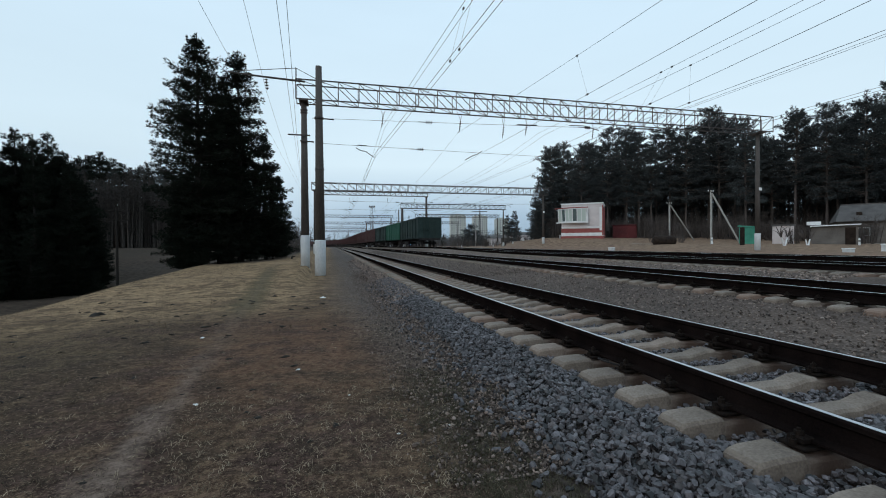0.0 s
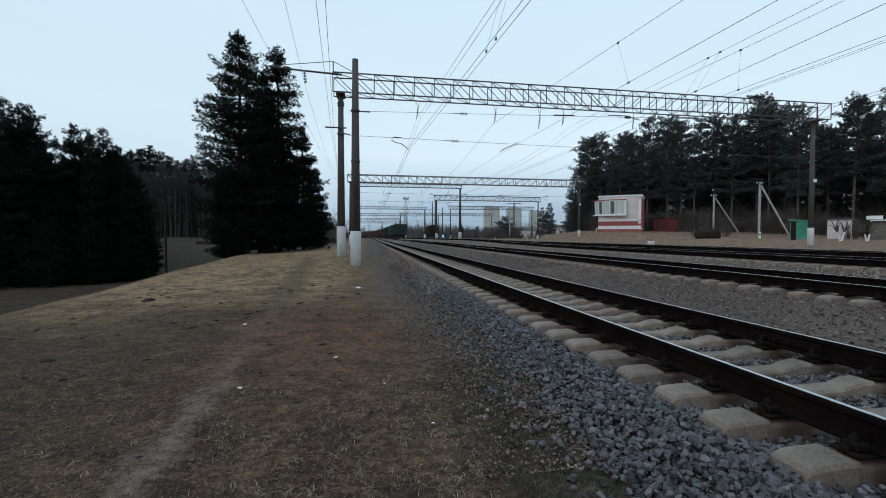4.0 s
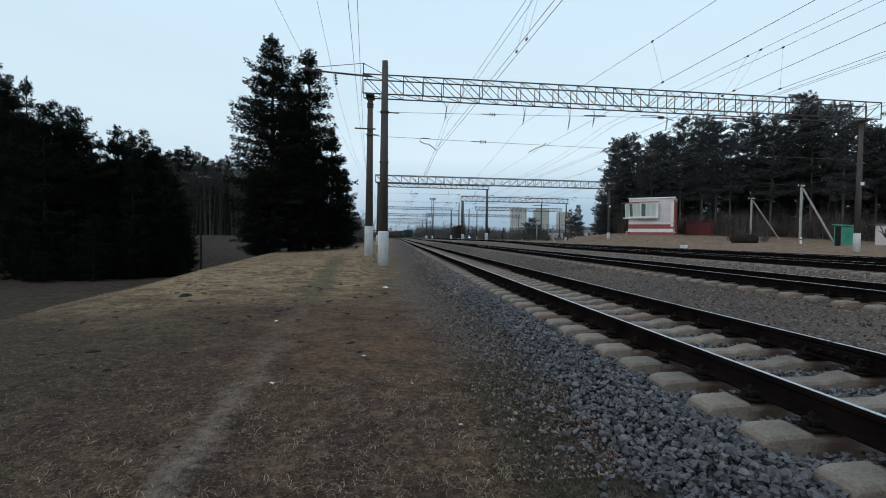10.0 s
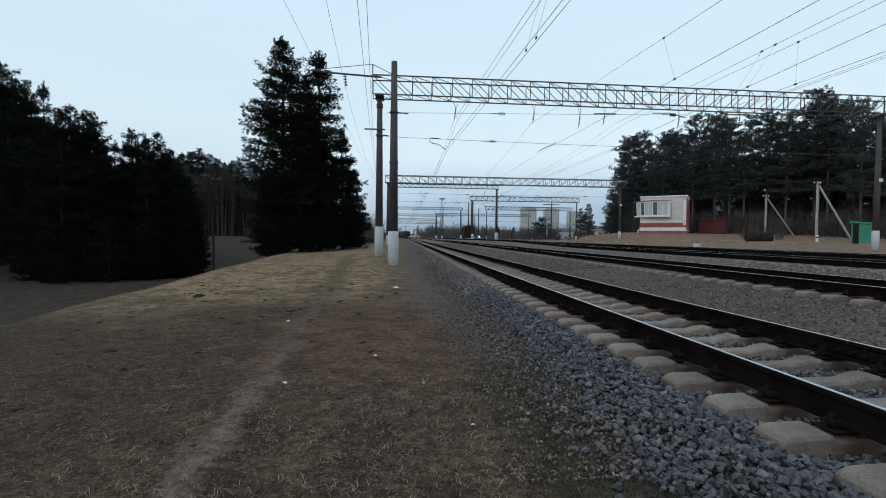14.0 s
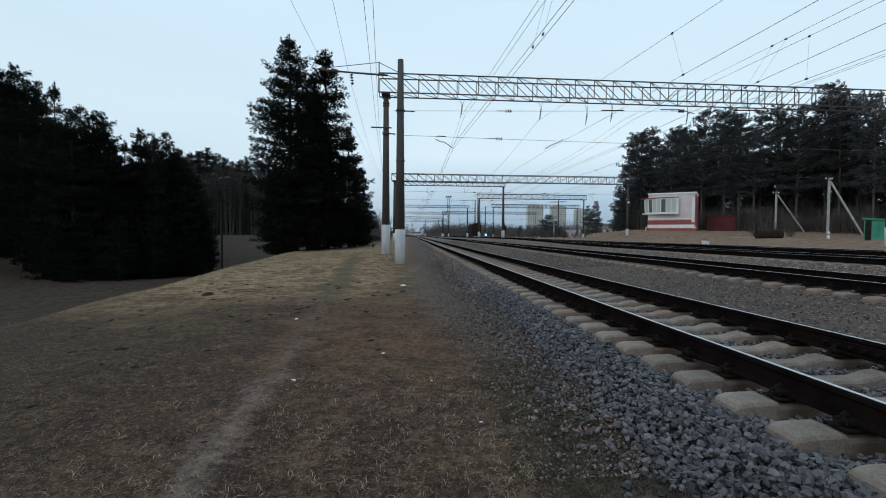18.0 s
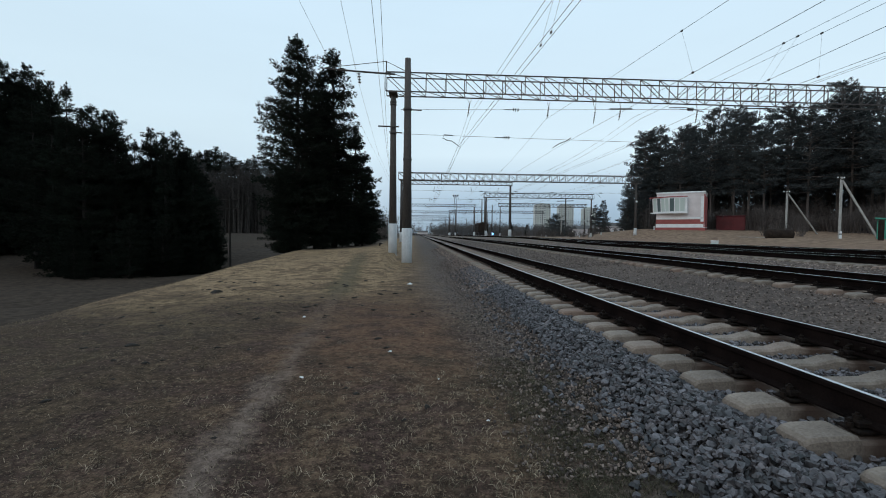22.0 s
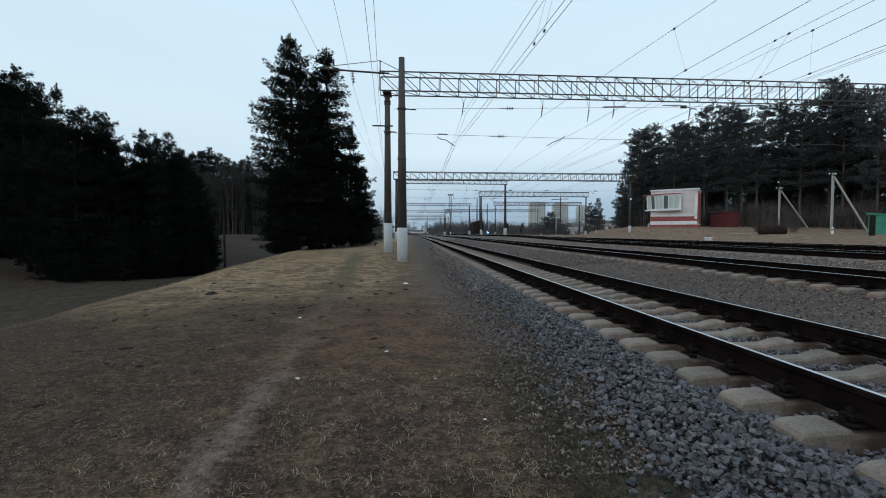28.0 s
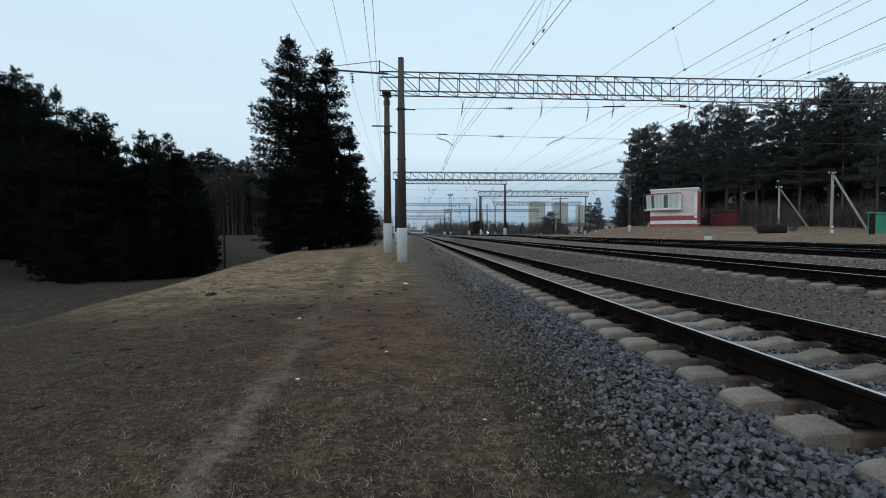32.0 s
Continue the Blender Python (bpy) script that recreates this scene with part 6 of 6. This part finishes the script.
kinds = {
    "tail": wagon(M_WAGONDARK, "dark green open freight wagon at the tail of the train"),
    "green": wagon(M_WAGONGREEN, "bright green ribbed open freight wagon"),
    "dark": wagon(M_WAGONDARK, "dark green ribbed open freight wagon"),
    "red": wagon(M_WAGONRED, "red-brown ribbed open freight wagon"),
}
ORDER = ["tail", "green", "dark"] + ["red"] * 23
TRAIN = []
for k, kind in enumerate(ORDER):
    first = kind in kinds and not any(kind == q for q in ORDER[:k])
    TRAIN.append(kinds[kind] if first else copy_thing(kinds[kind], pose(0, 0, 0)))
TAIL_START, SPEED, PITCH = 58.7, 16.8, 13.92


def wagon_pose(k, t):
    y = TAIL_START + 6.7 + PITCH * k + SPEED * t
    (xa, za), (xb, zb) = track_at(2, y - 4.33), track_at(2, y + 4.33)
    a, b = Vector((xa, y - 4.33, za)), Vector((xb, y + 4.33, zb))
    d = (b - a).normalized()
    turn = math.degrees(math.atan2(-d.x, d.y))
    mid = (a + b) / 2
    return pose(mid.x, mid.y, mid.z, math.degrees(math.asin(d.z)), 0, turn)


def motions():
    for k, w in enumerate(TRAIN):
        walk(w, [(t, wagon_pose(k, t)) for t in range(0, 33)])


# ---- near ground details ----
def slab_build(seed):
    """An angular split stone: a skewed block with knocked-off corners."""
    rng2 = random.Random(seed)
    sx, sy, sz = rng2.uniform(0.8, 1.5), rng2.uniform(0.55, 0.95), rng2.uniform(0.25, 0.52)
    vs = []
    for z in (-1, 1):
        k = rng2.uniform(0.65, 1.0)
        for q in range(6):
            a = q * math.pi / 3 + rng2.uniform(-0.3, 0.3)
            r = k * rng2.uniform(0.75, 1.1)
            vs.append((math.cos(a) * r * sx, math.sin(a) * r * sy, z * sz * rng2.uniform(0.7, 1.15)))
    vs += [(0, 0, -sz), (rng2.uniform(-0.2, 0.2), rng2.uniform(-0.2, 0.2), sz * 1.1)]
    fs = []
    for q in range(6):
        p = (q + 1) % 6
        fs += [(q, p, 6 + p), (q, 6 + p, 6 + q), (12, p, q), (13, 6 + q, 6 + p)]
    return np.array(vs), fs


STONES = [slab_build(200 + k) for k in range(16)]


def turned(rng2):
    return np.array(Euler((rng2.gauss(0, 0.6), rng2.gauss(0, 0.6), rng2.uniform(0, 6.28))).to_matrix())


def gravel_edge(y):
    """Where the crushed stone gives way to grass, wavering along the track."""
    return float(np.interp(y, (0, 2.3, 3.3, 6.4, 10.7, 20), (1.36, 1.46, 1.62, 1.60, 1.66, 1.8))) + 0.24 * noise.noise((y * 0.9, 3.3, 1)) + 0.16 * noise.noise((y * 3.5, 1.3, 4))


def scatter_stones(name, label, count, x_fn, y0, y1, r0, r1, seed, lift=0.0, mat=M_STONE, ragged=False):
    rng2 = random.Random(seed)
    b = Build()
    vs, fs, o = [], [], 0
    for _ in range(count):
        y = y0 + (y1 - y0) * rng2.random() ** 1.5
        x = x_fn(rng2)
        if ragged and x < gravel_edge(y) and rng2.random() < 0.90:
            continue
        if 2.36 < x < 5.0 and abs((y + 7.23 + 0.2725) % 0.545 - 0.2725) < 0.158:
            continue
        v, f = STONES[rng2.randrange(16)]
        p = (v * rng2.uniform(r0, r1)) @ turned(rng2) + np.array((x, y, land(x, y) + lift + rng2.uniform(-0.012, 0.042)))
        vs.append(p)
        fs += [(a + o, c + o, d + o) for a, c, d in f]
        o += len(v)
    b.v = [tuple(p) for p in np.concatenate(vs)]
    b.f, b.k = fs, [0] * len(fs)
    return solid(name, b, mat, label, "gravel", kind="stuff")


def bed_x(rng2):
    return 1.20 + 1.27 * rng2.random() ** 0.8


scatter_stones("ballast_shoulder", "loose grey crushed stone on the track shoulder", 24000, bed_x, 0.6, 17.0, 0.019, 0.046, 21, 0.0, M_STONE, True)
scatter_stones("far_shoulder", "grey crushed stone along the track shoulder", 14000, bed_x, 11.0, 40.0, 0.018, 0.040, 25, 0.0, M_STONEWARM, True)
scatter_stones("ballast_cribs", "grey crushed stone between the sleepers", 30000, lambda r: r.uniform(2.4, 5.3), 0.6, 15.0, 0.018, 0.038, 22, 0.02, M_STONE)
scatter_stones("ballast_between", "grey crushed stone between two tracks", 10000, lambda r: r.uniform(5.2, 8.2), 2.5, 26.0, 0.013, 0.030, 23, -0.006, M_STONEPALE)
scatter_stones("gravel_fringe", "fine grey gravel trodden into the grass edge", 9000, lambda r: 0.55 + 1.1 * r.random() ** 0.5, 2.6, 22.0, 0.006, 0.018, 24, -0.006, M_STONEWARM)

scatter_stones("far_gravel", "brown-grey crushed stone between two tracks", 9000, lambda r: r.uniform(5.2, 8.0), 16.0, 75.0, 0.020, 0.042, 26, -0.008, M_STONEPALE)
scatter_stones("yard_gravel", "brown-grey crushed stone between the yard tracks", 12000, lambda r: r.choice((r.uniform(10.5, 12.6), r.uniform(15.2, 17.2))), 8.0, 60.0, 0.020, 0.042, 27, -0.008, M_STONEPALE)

scatter_stones("loose_gravel", "loose grey stones strewn beside the track shoulder", 3600, lambda r: 1.72 - abs(r.gauss(0, 0.34)), 3.2, 24.0, 0.009, 0.026, 28, -0.004, M_STONEWARM)
scatter_stones("rear_shoulder", "grey crushed stone on the track shoulder", 9000, bed_x, 0.8, -5.5, 0.017, 0.039, 29, 0.0, M_STONE, True)
scatter_stones("rear_cribs", "grey crushed stone between the sleepers", 9000, lambda r: r.uniform(2.4, 5.3), 0.8, -5.5, 0.018, 0.038, 30, 0.02, M_STONE)

STONE_MESHES = []
for v, f in STONES:
    q = Build()
    q.v, q.f, q.k = [tuple(p) for p in v], f, [0] * len(f)
    STONE_MESHES.append(q.mesh("stone", M_STONE))
rng = random.Random(31)
for _ in range(290):
    x, y = rng.uniform(1.5, 2.35), rng.uniform(1.3, 3.8)
    s = rng.uniform(0.022, 0.038)
    ob = part("stone", STONE_MESHES[rng.randrange(16)], None, ground, at=pose(x, y, land(x, y) + 0.036, rng.uniform(-30, 30), rng.uniform(-30, 30), rng.uniform(0, 360)))
    ob.scale = (s, s, s)


def blades(name, label, count, area, tall, mat, seed, flat=0.6, clump=1, spread=0.03):
    """Short grass: thin bent blades, in tufts."""
    rng2 = random.Random(seed)
    b = Build()
    v, f = b.v, b.f
    for _ in range(count):
        x0, y0 = area(rng2)
        for _ in range(clump):
            x, y = x0 + rng2.gauss(0, spread), y0 + rng2.gauss(0, spread)
            z = land(x, y)
            a, h = rng2.uniform(0, 6.28), tall * rng2.uniform(0.5, 1.3)
            k = flat * rng2.uniform(0.3, 1.4)
            dx, dy = math.cos(a), math.sin(a)
            wx, wy = -dy * 0.0016, dx * 0.0016
            o = len(v)
            v += [(x - wx, y - wy, z - 0.004), (x + wx, y + wy, z - 0.004),
                  (x + dx * h * k * 0.4 + wx, y + dy * h * k * 0.4 + wy, z + h * 0.6), (x + dx * h * k * 0.4 - wx, y + dy * h * k * 0.4 - wy, z + h * 0.6),
                  (x + dx * h * k * 1.2, y + dy * h * k * 1.2, z + h * max(0.1, 1 - 0.35 * k))]
            f += [(o, o + 1, o + 2, o + 3), (o + 3, o + 2, o + 4)]
    b.k = [0] * len(f)
    return solid(name, b, mat, label, "grass", kind="stuff")


def lawn(rng2):
    y = 0.9 + 8.5 * rng2.random() ** 1.7
    return rng2.uniform(-0.6 - 1.05 * y, 1.25) if y < 6 else rng2.uniform(-6.8, 1.2), y


blades("dry_grass", "short dry straw-coloured grass", 12000, lawn, 0.016, M_DRY, 41, 1.8, 2)
blades("green_grass", "short dull green grass among the straw", 4500, lawn, 0.014, M_GREEN, 42, 1.6, 3)
blades("grass_tufts", "pale dead grass tufts", 320, lawn, 0.038, M_DRY, 43, 1.9, 14, 0.030)


blades("rear_grass", "short dry grass on the bank", 5000, lambda r: (r.uniform(-5.0, 1.2), r.uniform(-4.5, 1.0)), 0.013, M_DRY, 48, 1.8, 2)


def edge_strip(rng2):
    return rng2.gauss(1.18, 0.24), 1.6 + 3.6 * rng2.random() ** 1.5


blades("edge_grass", "dull brown-green grass along the ballast edge", 1100, edge_strip, 0.036, M_GREEN, 45, 1.2, 12, 0.035)


def verge(rng2):
    return rng2.triangular(-2.6, 1.4, 0.5), 1.5 + 3.2 * rng2.random()


blades("pale_straw", "pale dead straw lying on the soil", 330, verge, 0.030, M_LITTERSTRAW, 46, 2.2, 6, 0.022)
blades("loose_straw", "single pale straws on the grass", 1500, lawn, 0.028, M_LITTERSTRAW, 47, 2.4, 1)


def far_lawn(rng2):
    y = 8 + 22 * rng2.random()
    return rng2.uniform(-10, 1.2), y


blades("bank_grass", "short dry grass on the bank", 9000, far_lawn, 0.06, M_DRY, 44, 1.0, 2, 0.05)

# crumpled paper and small litter on the grass
def scrap(seed, size):
    """A crumpled sheet: a small folded grid."""
    rng2 = random.Random(seed)
    b = Build()
    n = 5
    for q in range(n):
        for p in range(n):
            b.v.append(((p / (n - 1) - 0.5) * size * 2 + rng2.gauss(0, 0.16) * size, (q / (n - 1) - 0.5) * size * 1.4 + rng2.gauss(0, 0.16) * size, size * (0.35 + rng2.gauss(0, 0.28)) * (1 if 0 < p < n - 1 and 0 < q < n - 1 else 0.35)))
    b.f = [(q * n + p, q * n + p + 1, (q + 1) * n + p + 1, (q + 1) * n + p) for q in range(n - 1) for p in range(n - 1)]
    b.k = [0] * len(b.f)
    return b


for k, (x, y, s) in enumerate(((-0.13, 12.9, 0.07), (-0.30, 5.53, 0.024), (-1.13, 4.51, 0.022), (0.59, 3.47, 0.014), (0.25, 4.48, 0.013), (1.01, 3.54, 0.016), (-1.92, 7.86, 0.03))):
    solid("litter", scrap(k, s), M_LITTER, "small crumpled scrap of white paper on the grass", "litter", "scraps of litter", pose(x, y, land(x, y) + 0.004, 0, 0, 70 * k))


def clod(seed, s):
    """A crumbly lump of earth, low and uneven."""
    rng2 = random.Random(seed)
    b, n = Build(), 9
    for ring, (r, z) in enumerate(((1.0, -0.06), (0.74, 0.24), (0.40, 0.36))):
        for q in range(n):
            a = 6.283 * q / n
            k = r * rng2.uniform(0.45, 1.4)
            b.v.append((math.cos(a) * k * s * 1.5, math.sin(a) * k * s, z * s * rng2.uniform(0.6, 1.3)))
    b.v.append((0.1 * s, 0, 0.40 * s))
    for ring in range(2):
        b.f += [(ring * n + q, ring * n + (q + 1) % n, (ring + 1) * n + (q + 1) % n, (ring + 1) * n + q) for q in range(n)]
    b.f += [(2 * n + q, 2 * n + (q + 1) % n, 3 * n) for q in range(n)]
    b.k = [0] * len(b.f)
    return b


rng = random.Random(61)
CLODS = [(0.11, 3.77, 0.035), (-2.97, 5.09, 0.05), (-4.84, 11.23, 0.16), (-3.58, 5.84, 0.07), (-4.17, 5.87, 0.05), (-2.65, 7.61, 0.06), (-0.65, 4.23, 0.03), (-1.35, 4.89, 0.03), (-0.47, 10.85, 0.07), (-2.0, 12.72, 0.07)]
for _ in range(120):
    y = 3.0 + 11 * rng.random()
    CLODS.append((rng.uniform(-5.8, -1.2) if rng.random() < 0.75 else rng.uniform(-1.2, 0.8), y, rng.uniform(0.010, 0.034) * (1 + y / 10)))
for k, (x, y, s) in enumerate(CLODS):
    solid("soil_clod", clod(k, s), M_DARKCLOD, "dark crumbly clod of soil on the grass", "soil clod", "soil clods", pose(x, y, land(x, y) - 0.005, 0, 0, rng.uniform(0, 360)), smooth=True)

motions()
